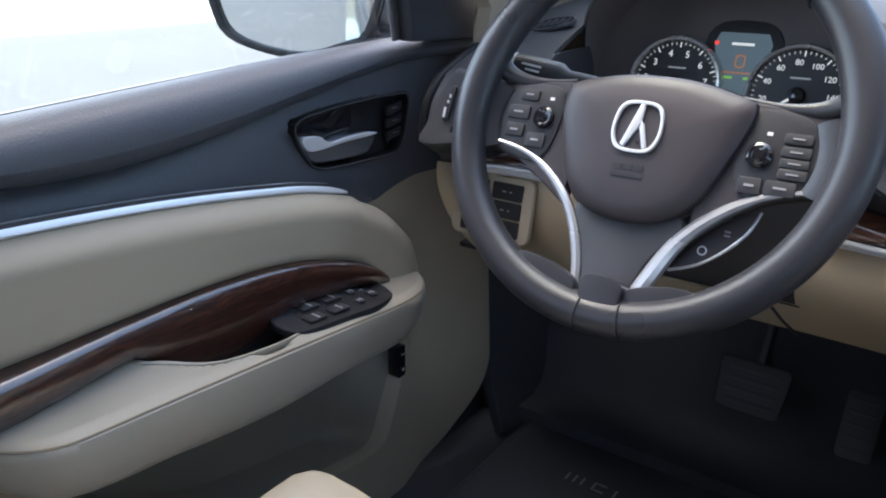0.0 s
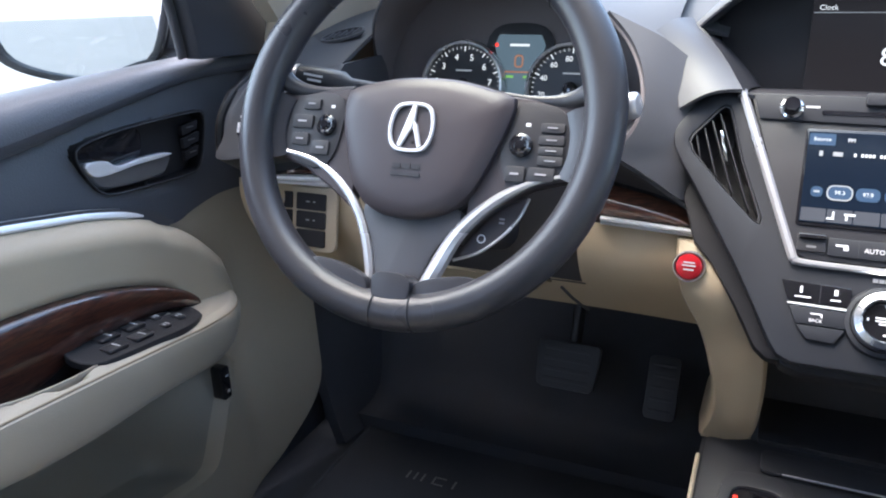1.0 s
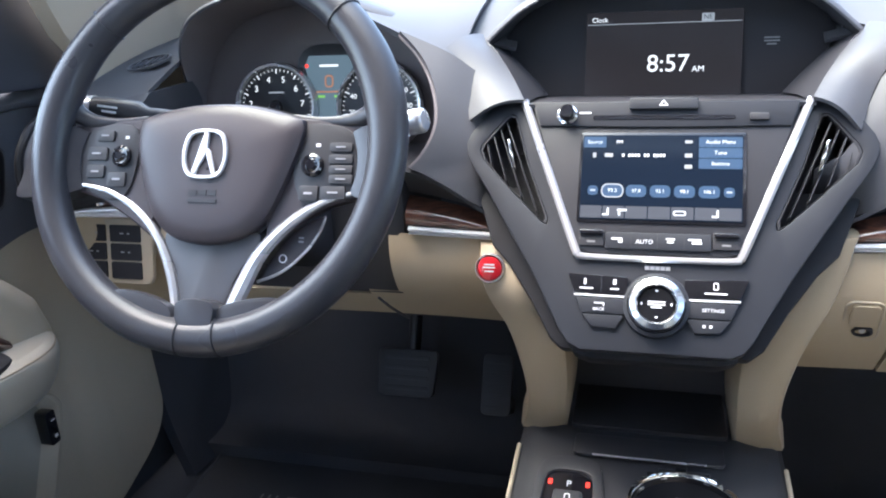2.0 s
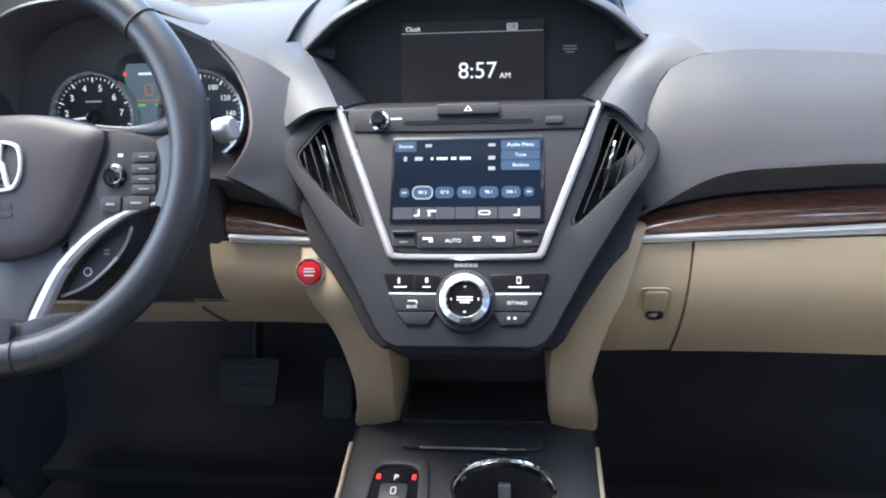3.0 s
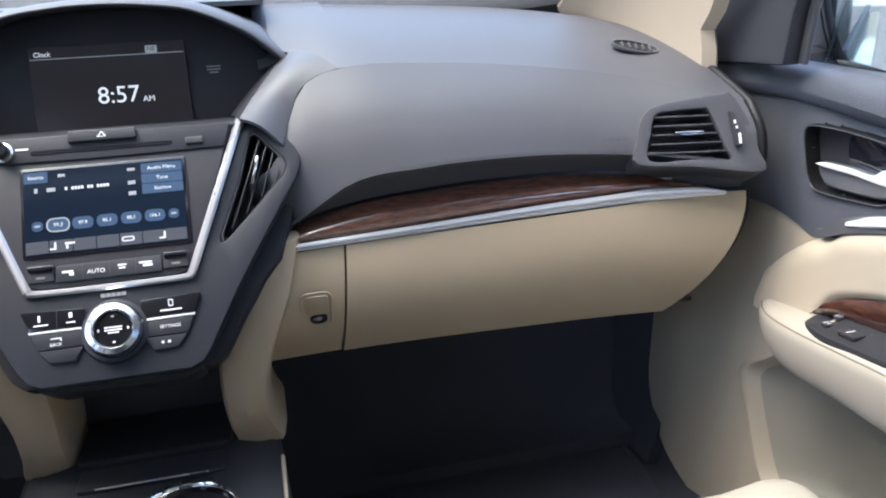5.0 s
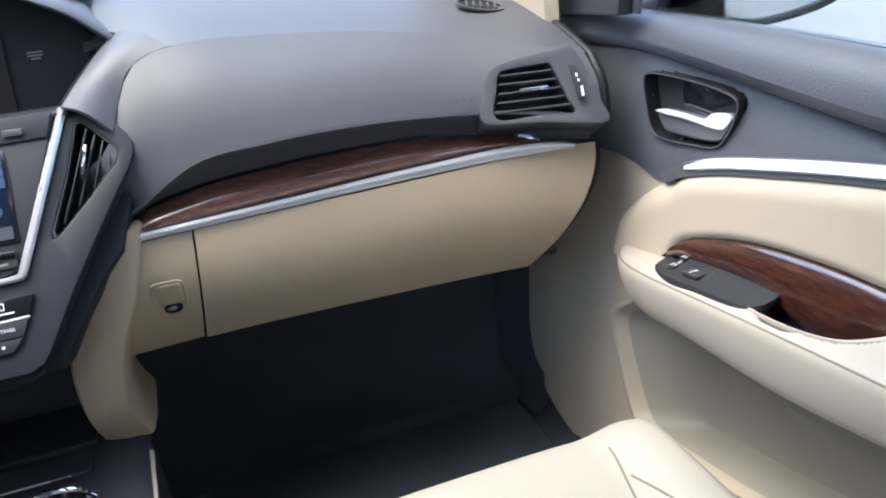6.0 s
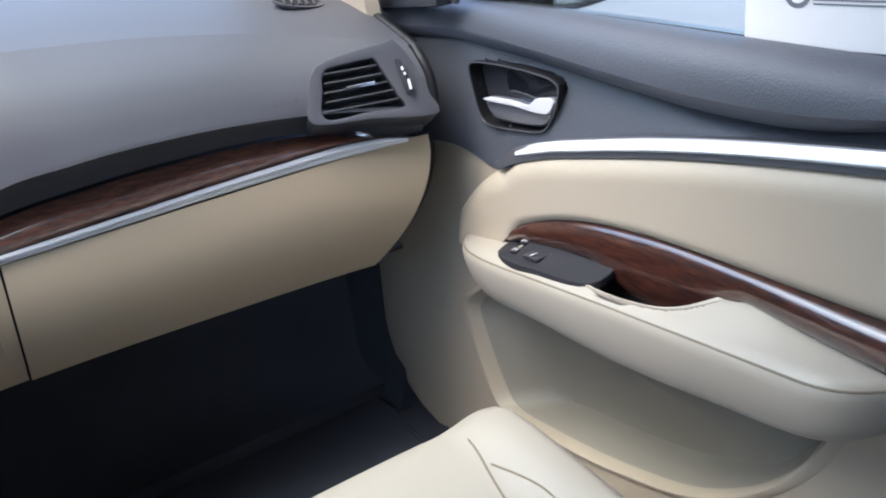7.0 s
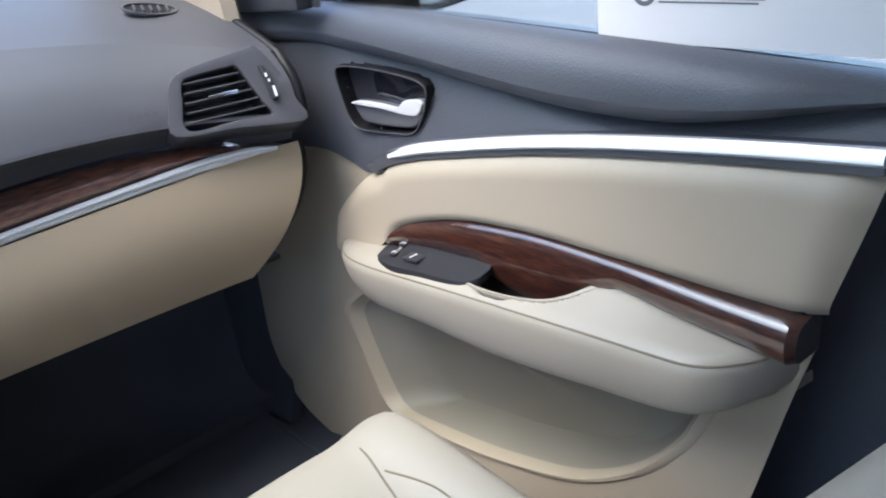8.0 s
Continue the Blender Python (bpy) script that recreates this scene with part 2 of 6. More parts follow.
def ring(outer, inner, depth, m, bevel=0.001, base=0.0):
    """A flat frame between two outlines of equal count."""
    n = len(outer)
    bm = bmesh.new()
    loops = [[bm.verts.new((x, y, z)) for x, y in pts] for pts, z in ((outer, base), (outer, base + depth), (inner, base + depth), (inner, base))]
    for k in range(4):
        a, b = loops[k], loops[(k + 1) % 4]
        for i in range(n):
            bm.faces.new([a[i], a[(i + 1) % n], b[(i + 1) % n], b[i]])
    bmesh.ops.recalc_face_normals(bm, faces=bm.faces)
    soften(bm, bevel, 2, 50)
    bm.transform(m)
    return bm


def rounded(w, h, r, n=5, cx=0.0, cy=0.0):
    out = []
    for sx, sy, a0 in ((1, 1, 0), (-1, 1, 90), (-1, -1, 180), (1, -1, 270)):
        for k in range(n + 1):
            a = radians(a0 + 90 * k / n)
            out.append((cx + sx * (w / 2 - r) + r * math.cos(a), cy + sy * (h / 2 - r) + r * math.sin(a)))
    return out


def circle(r, n=40, cx=0.0, cy=0.0, ry=None):
    return [(cx + r * math.cos(2 * math.pi * k / n), cy + (ry or r) * math.sin(2 * math.pi * k / n)) for k in range(n)]


def box(lo, hi, bevel=0.003, m=None):
    return prism([(lo[0], lo[1]), (hi[0], lo[1]), (hi[0], hi[1]), (lo[0], hi[1])], hi[2] - lo[2], (m or Matrix()), bevel, lo[2])


def sweep(path, profile, up=(0, 0, 1), closed=False, size=None, caps=True):
    """A profile (side, up) carried along a path; size(t) scales it."""
    path = [Vector(p) for p in path]
    n, rows = len(path), []
    for i, p in enumerate(path):
        a, b = (path[i - 1], path[(i + 1) % n]) if closed else (path[max(i - 1, 0)], path[min(i + 1, n - 1)])
        t = (b - a).normalized()
        u = Vector(up(i / (n - 1))) if callable(up) else Vector(up)
        side = t.cross(u).normalized()
        u = side.cross(t)
        k = size(i / (n - 1)) if size else 1.0
        rows.append([p + (side * x + u * y) * k for x, y in profile])
    return grid(rows, close_u=closed, close_v=True, caps=caps and not closed)


def close_middle(bm, centre, reach):
    """Fills the small loop left open at the centre of a dished grid."""
    rim = [e for e in bm.edges if len(e.link_faces) == 1 and all((v.co - Vector(centre)).length < reach for v in e.verts)]
    pole = bm.verts.new(sum((e.verts[0].co + e.verts[1].co for e in rim), Vector()) / (2 * len(rim)))
    for e in rim:
        bm.faces.new((e.verts[0], e.verts[1], pole))
    return bm


def turned(profile, m, n=32):
    """A solid of revolution about the z axis of m from (radius, height) pairs."""
    rows = [[Vector((r * math.cos(2 * math.pi * k / n), r * math.sin(2 * math.pi * k / n), z)) for k in range(n)] for r, z in profile]
    bm = grid(rows, close_v=True)
    bm.transform(m)
    return bm


def join(*bms):
    out = bmesh.new()
    for b in bms:
        me = bpy.data.meshes.new("joined")
        b.to_mesh(me)
        b.free()
        out.from_mesh(me)
        bpy.data.meshes.remove(me)
    return out


def basis(x, y, z, at):
    return Matrix.Translation(at) @ Matrix((x, y, z)).transposed().to_4x4()


def lettering(body, size, m, align="CENTER", depth=0.0002):
    """Raised letters of the built-in font, as a bmesh."""
    data = bpy.data.curves.new("letters", "FONT")
    data.body, data.size, data.align_x, data.align_y, data.extrude, data.resolution_u = body, size, align, "CENTER", depth, 3
    ob = new("letters", data)
    bpy.context.view_layer.update()
    me = bpy.data.meshes.new_from_object(ob.evaluated_get(bpy.context.evaluated_depsgraph_get()))
    bm = bmesh.new()
    bm.from_mesh(me)
    bpy.data.objects.remove(ob)
    bpy.data.meshes.remove(me)
    bm.transform(m)
    return bm


def bars(items, m, depth=0.0004):
    """Plain bars (x, y, width, height) in the plane of m."""
    return join(*[box((x - w / 2, y - h / 2, 0), (x + w / 2, y + h / 2, depth), 0, m) for x, y, w, h in items])


def at(m, x, y, z=0.0, turn=0.0):
    return m @ pose(x, y, z, 0, 0, turn)


def inside(poly, y, z):
    """Signed distance to a polygon: positive within."""
    best, odd, n = 9.0, False, len(poly)
    ay, az = poly[-1]
    for by, bz in poly:
        ey, ez = by - ay, bz - az
        t = min(1, max(0, ((y - ay) * ey + (z - az) * ez) / (ey * ey + ez * ez)))
        best = min(best, math.hypot(y - ay - t * ey, z - az - t * ez))
        if (az > z) != (bz > z) and y < ey * (z - az) / ez + ay:
            odd = not odd
        ay, az = by, bz
    return best if odd else -best


def step(d, r):
    t = min(1, max(0, d / r * 0.5 + 0.5))
    return t * t * (3 - 2 * t)

# ---- outside ----
part("ground", box((-300, -300, -0.95), (300, 300, -0.66), 0), CONCRETE, label="sunlit pale concrete yard outside the car", kind="structure")
part("pavement", box((-14, -30, -0.659), (14, 30, -0.64), 0), ASPHALT, label="grey asphalt parking area beside the car", kind="structure")

# ---- body shell that closes the car ----
part("floor", box((-0.80, -1.6, -0.06), (0.80, 1.5, 0.0), 0), CARPET, label="black carpeted car floor", kind="structure")
part("ceiling", box((-0.76, -1.6, 1.11), (0.76, 0.40, 1.16), 0.02), HEADLINER, label="pale grey fabric headliner", kind="structure")
# unseen dark end wall, added to hold down light and reflections from the rear
part("rear_light_block", box((-0.78, -1.66, 0.0), (0.78, -1.6, 1.22), 0), CARPET, label="unseen dark wall added to cut light from behind", kind="structure")
for s in (-1, 1):
    part("wall_side", box((min(s * 0.86, s * 0.90), -1.6, -0.25), (max(s * 0.86, s * 0.90), 1.5, 0.57), 0.005), PAINT, label="dark painted outer door skin of the car", kind="structure")
    part("sill_panel", box((min(s * 0.846, s * 0.86), -1.6, -0.1), (max(s * 0.846, s * 0.86), 0.30, 0.6), 0.005), DOOR_PAD, label="dark trim panel behind the front door", kind="structure")
    rail = sweep([(s * 0.75, 0.40, 1.09), (s * 0.76, -0.6, 1.11), (s * 0.75, -1.6, 1.09)], circle(0.045, 10), caps=True)
    part("roof_rail", rail, HEADLINER, label="pale roof rail over the side windows", kind="structure")
    b_post = sweep([(s * 0.79, -0.02, 0.0), (s * 0.785, -0.03, 0.62), (s * 0.70, -0.1, 1.18)], [(-0.1, -0.02), (0.1, -0.02), (0.1, 0.02), (-0.1, 0.02)], up=(s, 0, 0))
    part("trim", b_post, DOOR_PAD, label="dark centre pillar trim behind the door", kind="structure")
    c_post = sweep([(s * 0.79, -1.4, 0.0), (s * 0.78, -1.4, 0.62), (s * 0.70, -1.5, 1.18)], [(-0.14, -0.02), (0.14, -0.02), (0.14, 0.02), (-0.14, 0.02)], up=(s, 0, 0))
    part("trim", c_post, HEADLINER, label="pale rear pillar trim", kind="structure")
    # front pillar: tan inner trim with a broad foot
    wide = curve([0.58, 0.70, 0.73, 0.80, 0.90, 1.18], [0.30, 0.29, 0.265, 0.20, 0.12, 0.08])
    rows = []
    for k in range(25):
        z = 0.58 + 0.60 * k / 24
        far = 1.17 - 1.5 * max(0, z - 0.68)
        near = far - wide(z)
        x0 = 0.722 - 0.05 * (z - 0.58) / 0.6
        rows.append([(s * (x0 + 0.012), near - 0.004, z), (s * (x0 + 0.002), near + 0.004, z), (s * (x0 - 0.004), near + 0.3 * wide(z), z), (s * (x0 - 0.012), near + 0.7 * wide(z), z + 0.004), (s * (x0 - 0.03), far, z + 0.008), (s * (x0 - 0.055), far + 0.05, z + 0.012)])
    part("pillar_trim", thick(grid(rows), 0.012), BEIGE_HARD, label="tan plastic trim over the windscreen pillar", kind="structure")
    # sail panel: dark corner between pillar and door glass
    sail = [(0.98, 0.63), (0.754, 0.640), (0.744, 0.70), (0.66, 0.92), (0.72, 0.95), (0.85, 0.82), (0.98, 0.70)]
    m = basis((0, 1, 0), (0, 0, 1), (s, 0, 0), (s * 0.742, 0, 0))
    part("trim", prism(sail, 0.03, m, 0.006), CONSOLE, label="black corner trim at the foot of the pillar", kind="structure")
    part("window_frame", sweep([(s * 0.766, 0.750, 0.642), (s * 0.764, 0.738, 0.70), (s * 0.75, 0.655, 0.93)], rounded(0.008, 0.012, 0.003, 3), up=(0, 1, 0)), SHELL, label="grey upright window channel", kind="structure")
    # glass in the front door and the rear openings
    pane = [(0.775, 0.60), (-0.02, 0.58), (-0.08, 1.10), (0.62, 1.08)]
    m = basis((0, 1, 0), (0, 0, 1), (s, 0, 0), (s * 0.80, 0, 0)) @ Matrix.Rotation(radians(0), 4, "X")
    window = part("window", prism(pane, 0.004, m, 0), GLASS, label="clear side window of the front door", kind="structure")
    window.visible_shadow = False
wind = part("windscreen", box((-0.66, 0.0, 0.0), (0.66, 0.95, 0.005), 0, basis((1, 0, 0), Vector((0, -0.86, 0.5)).normalized(), Vector((0, 0.5, 0.86)).normalized(), (0, 1.2, 0.70))), GLASS, label="clear windscreen over the dashboard", kind="structure")
wind.visible_shadow = False
part("cowl", box((-0.82, 1.18, 0.3), (0.82, 1.5, 0.66), 0.02), PAINT, label="dark painted bonnet edge beyond the windscreen", kind="structure")

part("windscreen_band", box((-0.66, 1.2, 0.66), (0.66, 1.215, 0.765), 0.003), TINTED, label="black band along the foot of the windscreen", kind="structure")

# firewall, footwell sides
fw_line = smooth_line([(0.98, 0.004), (1.04, 0.012), (1.09, 0.05), (1.125, 0.14), (1.165, 0.30), (1.21, 0.48)], 25)
fw = field(lambda u, v: ((u - 0.5) * 1.54, *fw_line[round(v * 24)]), 4, 24)
part("firewall", thick(fw, 0.03), CARPET, label="black carpeted bulkhead at the end of the footwell", kind="structure")
for s in (-1, 1):
    kick = field(lambda u, v: (s * (0.765 - 0.05 * (1 - v) ** 3 - 0.03 * u), 0.93 + 0.27 * u, 0.0 + 0.42 * v), 10, 14)
    part("kick_panel", thick(kick, 0.02), CARPET, label="black carpeted kick panel at the side of the footwell", kind="structure")
    part("sill_trim", box((min(s * 0.772, s * 0.80), 0.80, 0.0), (max(s * 0.772, s * 0.80), 1.0, 0.32), 0.004), CARPET, label="black carpeted door sill beside the kick panel", kind="structure")

# ---- dashboard ----
dash = thing("dashboard", (0, 0.95, 0.45), "charcoal and tan dashboard with burl wood and silver strip", "dashboard")
crease_y = curve([0.14, 0.180, 0.192, 0.205, 0.226, 0.258, 0.5, 0.6, 0.69, 0.74], [0.80, 0.815, 0.838, 0.852, 0.862, 0.866, 0.86, 0.84, 0.787, 0.77])
crease_z = curve([0.14, 0.180, 0.192, 0.205, 0.226, 0.258, 0.36, 0.49, 0.60, 0.69, 0.74], [0.55, 0.585, 0.612, 0.637, 0.652, 0.659, 0.658, 0.646, 0.629, 0.607, 0.595])
far_z = curve([0.0, 0.28, 0.7, 0.75], [0.735, 0.723, 0.682, 0.672])
low_z = curve([0.15, 0.19, 0.245, 0.33, 0.43, 0.53, 0.59, 0.70, 0.74], [0.485, 0.512, 0.547, 0.560, 0.562, 0.557, 0.552, 0.536, 0.53])
low_y = curve([0.15, 0.3, 0.55, 0.66, 0.74], [0.80, 0.782, 0.775, 0.752, 0.735])
strip_y = curve([0.15, 0.3, 0.5, 0.6, 0.66, 0.72], [0.791, 0.793, 0.788, 0.776, 0.760, 0.742])
strip_top = curve([0.16, 0.33, 0.535, 0.62, 0.66, 0.69], [0.4815, 0.489, 0.501, 0.506, 0.505, 0.4985])
strip_low = curve([0.16, 0.33, 0.535, 0.62, 0.69], [0.4725, 0.478, 0.487, 0.492, 0.4965])
wood_top = curve([0.16, 0.188, 0.245, 0.335, 0.434, 0.539, 0.60, 0.645], [0.484, 0.497, 0.511, 0.520, 0.524, 0.523, 0.516, 0.507])


def top_at(x, s):
    a = abs(x)
    near = max(0, min(1, (0.25 - a) / 0.05))
    y0, z0, z1 = crease_y(max(a, 0.25)) + 0.075 * near, crease_z(max(a, 0.25)) + 0.018 * near, far_z(a)
    return (x, y0 + s * (1.2 - y0), z0 + (z1 - z0) * (1 - (1 - s) ** 2.2))


part("upper_pad", thick(field(lambda u, v: top_at(0.182 + 0.533 * u, v), 40, 14), 0.006), PAD, dash, "soft charcoal top pad")
part("upper_pad", thick(field(lambda u, v: top_at(-0.715 + 0.115 * u, v), 16, 14), 0.006), PAD, dash, "soft charcoal top pad")
left_crease = curve([0.135, 0.165, 0.19, 0.228, 0.257, 0.286, 0.314, 0.342, 0.365], [0.612, 0.626, 0.636, 0.661, 0.675, 0.689, 0.703, 0.716, 0.724])


def left_top(x, s):
    z0, z1 = left_crease(-x), far_z(-x)
    return (x, 0.860 + s * 0.34, z0 + (z1 - z0) * (1 - (1 - s) ** 2.6))


part("upper_pad", thick(field(lambda u, v: left_top(-0.365 + 0.150 * u, v), 20, 16), 0.006), PAD, dash, "soft charcoal top pad")
part("upper_pad", thick(field(lambda u, v: (-0.61 + 0.31 * u, 1.0 + 0.20 * v, 0.688 + 0.028 * v), 8, 6), 0.006), PAD, dash, "soft charcoal top pad")
for s in (-1, 1):
    part("upper_pad", thick(field(lambda u, v: (s * (0.165 + 0.095 * u), 0.935 + 0.265 * v, 0.660 + 0.020 * u + (0.728 - 0.660 - 0.020 * u) * (1 - (1 - v) ** 2.2)), 8, 10), 0.004), PAD, dash, "soft charcoal top pad")
part("upper_pad", thick(field(lambda u, v: (-0.18 + 0.36 * u, 1.02 + 0.18 * v, 0.735 + 0.004 * v), 8, 6), 0.006), PAD, dash, "soft charcoal top pad")


def face_at(x, v):
    a = abs(x)
    y0, z0, y1, z1 = low_y(a), low_z(a), crease_y(a), crease_z(a)
    bulge = 0.012 * math.sin(math.pi * v)
    back = 0.035 * max(0, min(1, (0.185 - a) / 0.03))
    return (x, y0 + (y1 - y0) * v - bulge + back * (1 - v), z0 + (z1 - z0) * v + bulge * 0.3)


VENT_OUT = smooth_line(((-0.066, -0.027), (-0.064, 0.0), (-0.054, 0.026), (-0.030, 0.037), (0.036, 0.045), (0.049, 0.045), (0.067, 0.012), (0.075, -0.018), (0.077, -0.041), (0.0, -0.033)), 60, True)


def side_face(lo, hi, n, label):
    part("front_pad", thick(field(lambda u, v: face_at(lo + (hi - lo) * u, v), n, 20, lambda c: inside(VENT_OUT, abs(c.x) - 0.640, (c.z - 0.566) / 0.97) > 0.008), 0.006), PAD, dash, label)
    # folded edge and the dark channel over the wood
    def fold(u, v):
        x = lo + (hi - lo) * u
        a = abs(x)
        y0, z0 = low_y(a), low_z(a)
        y1, z1 = strip_y(a) + 0.027, min(z0 - 0.003, (wood_top(a) + 0.006) if a < 0.645 else strip_top(min(a, 0.69)) + 0.002)
        return (x, y0 + (y1 - y0) * v, z0 + (z1 - z0) * v**1.5)
    part("channel", thick(field(fold, n, 4), 0.004), SHELL, dash, "dark channel under the pad")


side_face(0.142, 0.712, 48, "smooth charcoal passenger pad")
part("airbag_mark", bars([(0.535 + 0.0085 * k, 0.0, 0.006, 0.005) for k in range(4)], basis((1, 0, 0), (0, 0.45, 0.89), (0, -0.89, 0.45), (0, 0.7725, 0.5685))), SHELL, dash)
bowl_x = curve([0.50, 0.537, 0.56, 0.572, 0.598, 0.613, 0.64, 0.66, 0.69], [-0.30, -0.274, -0.247, -0.238, -0.231, -0.233, -0.243, -0.256, -0.286])


def between_at(u, v):
    x = -0.25
    for _ in range(4):
        a = -x
        z = low_z(a) + (left_crease(a) - low_z(a)) * v
        x = bowl_x(z) + (-0.142 - bowl_x(z)) * u
    y0, z0 = low_y(a), low_z(a)
    bulge = 0.010 * math.sin(math.pi * v)
    back = 0.035 * max(0, min(1, (0.185 - a) / 0.03))
    return (x, y0 + (0.860 - y0) * v - bulge + back * (1 - v), z + bulge * 0.3)


part("front_pad", thick(field(between_at, 24, 24), 0.006), PAD, dash, "charcoal pad between dials and vents")
part("bowl_wall", thick(field(lambda u, v: tuple(np.array(between_at(0, v)) * (1 - u) + np.array((between_at(0, v)[0] - 0.012, 0.965, between_at(0, v)[2])) * u), 10, 24), 0.003), LINING, dash, "dark side of the dial recess")


def left_channel(u, v):
    x = -0.285 + 0.14 * u
    a = -x
    y0, z0 = low_y(a), low_z(a)
    y1, z1 = strip_y(a) + 0.027, min(z0 - 0.003, wood_top(max(a, 0.165)) + 0.006)
    return (x, y0 + (y1 - y0) * v, z0 + (z1 - z0) * v**1.5)


part("channel", thick(field(left_channel, 20, 4), 0.004), SHELL, dash, "dark channel under the pad")
side_face(-0.712, -0.60, 12, "charcoal pad beside the dials")

for edge_x, inner_x in ((-0.60, -0.607),):
    part("side_wall", thick(field(lambda u, v: (edge_x + (inner_x - edge_x) * u, face_at(edge_x, v)[1] * (1 - u) + 0.985 * u, face_at(edge_x, v)[2]), 8, 10), 0.004), PAD, dash)
for s in (-1, 1):
    # black seals where the dash meets the doors
    seal = [(s * 0.7175, face_at(0.712, v / 6)[1], face_at(0.712, v / 6)[2]) for v in range(6)] + [(s * 0.7195, top_at(0.715, v / 6)[1], top_at(0.715, v / 6)[2] - 0.002) for v in range(6)]
    part("end_seal", sweep(smooth_line(seal, 30), circle(0.006, 10)), TINTED, dash, "black rubber seal at the dash end")

# the wood and the strip stop on both sides of the steering column
for s, lo, hi in ((1, 0.163, 0.643), (-1, 0.163, 0.268), (-1, 0.572, 0.643)):
    def wood_at(u, v):
        x = lo + (hi - lo) * u
        z0, z1 = strip_top(x), wood_top(x)
        y = strip_y(x) + 0.002 + 0.0205 * v - 0.010 * math.sin(math.pi * v)
        return (s * x, y, z0 + (z1 - z0) * v)
    part("wood_trim", thick(field(wood_at, 60, 10), 0.004), WOOD_DASH, dash, "polished brown burl wood, lightened for its missing reflection")

for s, lo, hi in ((1, 0.160, 0.680), (-1, 0.160, 0.264), (-1, 0.575, 0.680)):
    def strip_at(u, v):
        x = lo + (hi - lo) * u
        z0, z1 = strip_low(x), strip_top(x)
        ridge = (0.0, -0.0035, -0.004, -0.0015, -0.0055, -0.0068, -0.0065, -0.002)[min(7, int(v * 7 + 0.5))]
        return (s * x, strip_y(x) + ridge, z0 + (z1 - z0) * v)
    part("silver_strip", thick(field(strip_at, 50, 7), 0.003), GRIP, dash, "ridged silver strip")

# tan lower panels
panel_y = curve([0.14, 0.23, 0.45, 0.6, 0.72], [0.792, 0.797, 0.792, 0.782, 0.765])


def lower_at(x, v, z_low=0.338):
    a = abs(x)
    z1 = strip_low(min(max(a, 0.16), 0.69)) - 0.002
    z = z_low + (z1 - z_low) * v
    y = panel_y(a) + 0.028 * (1 - v) ** 2 - 0.012 * math.sin(math.pi * v)
    return (x, y, z)


part("lower_panel", thick(field(lambda u, v: lower_at(0.12 + (0.1035 + 0.011 * v) * u, v), 12, 14), 0.006), BEIGE, dash, "tan panel with a lock knob")


def glove_at(u, v):
    right = 0.714 - 0.078 * (1 - min(1, v * 1.05)) ** 1.6
    left = 0.226 + 0.011 * v
    x = left + (right - left) * u
    return lower_at(x, v)


glove = part("glove_box_lid", thick(field(glove_at, 40, 16), 0.008), BEIGE, dash, "smooth tan glove box lid")
part("lid_seal", sweep([Vector(glove_at(1, v / 20)) + Vector((0.006, 0.006, 0)) for v in range(21)], circle(0.0065, 10)), TINTED, dash)
part("gap", thick(field(lambda u, v: tuple(np.array(lower_at(0.20 + 0.43 * u, v)) + (0, 0.016, 0)), 20, 8), 0.004), DARK, dash)
part("underside", thick(field(lambda u, v: (0.13 + 0.56 * u, 0.822 + 0.3 * v, 0.338 + 0.02 * v), 6, 4), 0.006), DARK, dash)
# lock knob and its square flap
m = basis((1, 0, 0), (0, -0.347, 0.938), (0, -0.938, -0.347), (0.198, 0.7915, 0.388))
part("lock_surround", ring(rounded(0.036, 0.052, 0.009, 6, -0.001, 0.018), rounded(0.031, 0.047, 0.007, 6, -0.001, 0.018), 0.0025, m, 0.001, -0.0005), BEIGE_HARD, dash)
part("flap", prism(rounded(0.025, 0.028, 0.005, 5, 0.0, 0.0262), 0.004, m, 0.0014), BEIGE, dash)
lock = part("lock", turned([(0.0, 0.0015), (0.0065, 0.002), (0.0075, 0.005), (0.0095, 0.005), (0.0105, 0.0)], at(m, 0.001, 0.006) @ Matrix.Diagonal((1, 0.62, 1, 1)), 28), DARK, dash, "black oval lock")
part("key_hole", turned([(0.0, 0.004), (0.0025, 0.0035), (0.003, 0.001)], at(m, 0.001, 0.006), 14), SILVER, lock)

# driver's side knee panel with an opening for the column


def knee_at(u, v):
    left = -0.715 + 0.06 * (1 - v) ** 1.6
    x = left + (-0.135 - left) * u
    p = lower_at(x, v, 0.368)
    return (p[0], p[1] + 0.004, p[2])


def column_hole(c):
    return -0.50 < c.x < -0.285 and c.z > 0.405


part("knee_panel", thick(field(knee_at, 60, 16, column_hole), 0.006), BEIGE, dash, "tan knee panel below the steering column")
part("underside", thick(field(lambda u, v: (-0.72 + 0.58 * u, 0.826 + 0.28 * v, 0.368 + 0.01 * v), 6, 4), 0.006), DARK, dash)
part("column_well", join(box((-0.574, 0.795, 0.40), (-0.269, 0.96, 0.545), 0.01)), DARK, dash, "black well round the column")
# seam in the knee panel
part("seam", sweep([(-0.30, 0.775, 0.405), (-0.29, 0.784, 0.39), (-0.275, 0.80, 0.37)], circle(0.0018, 6)), DARK, dash)

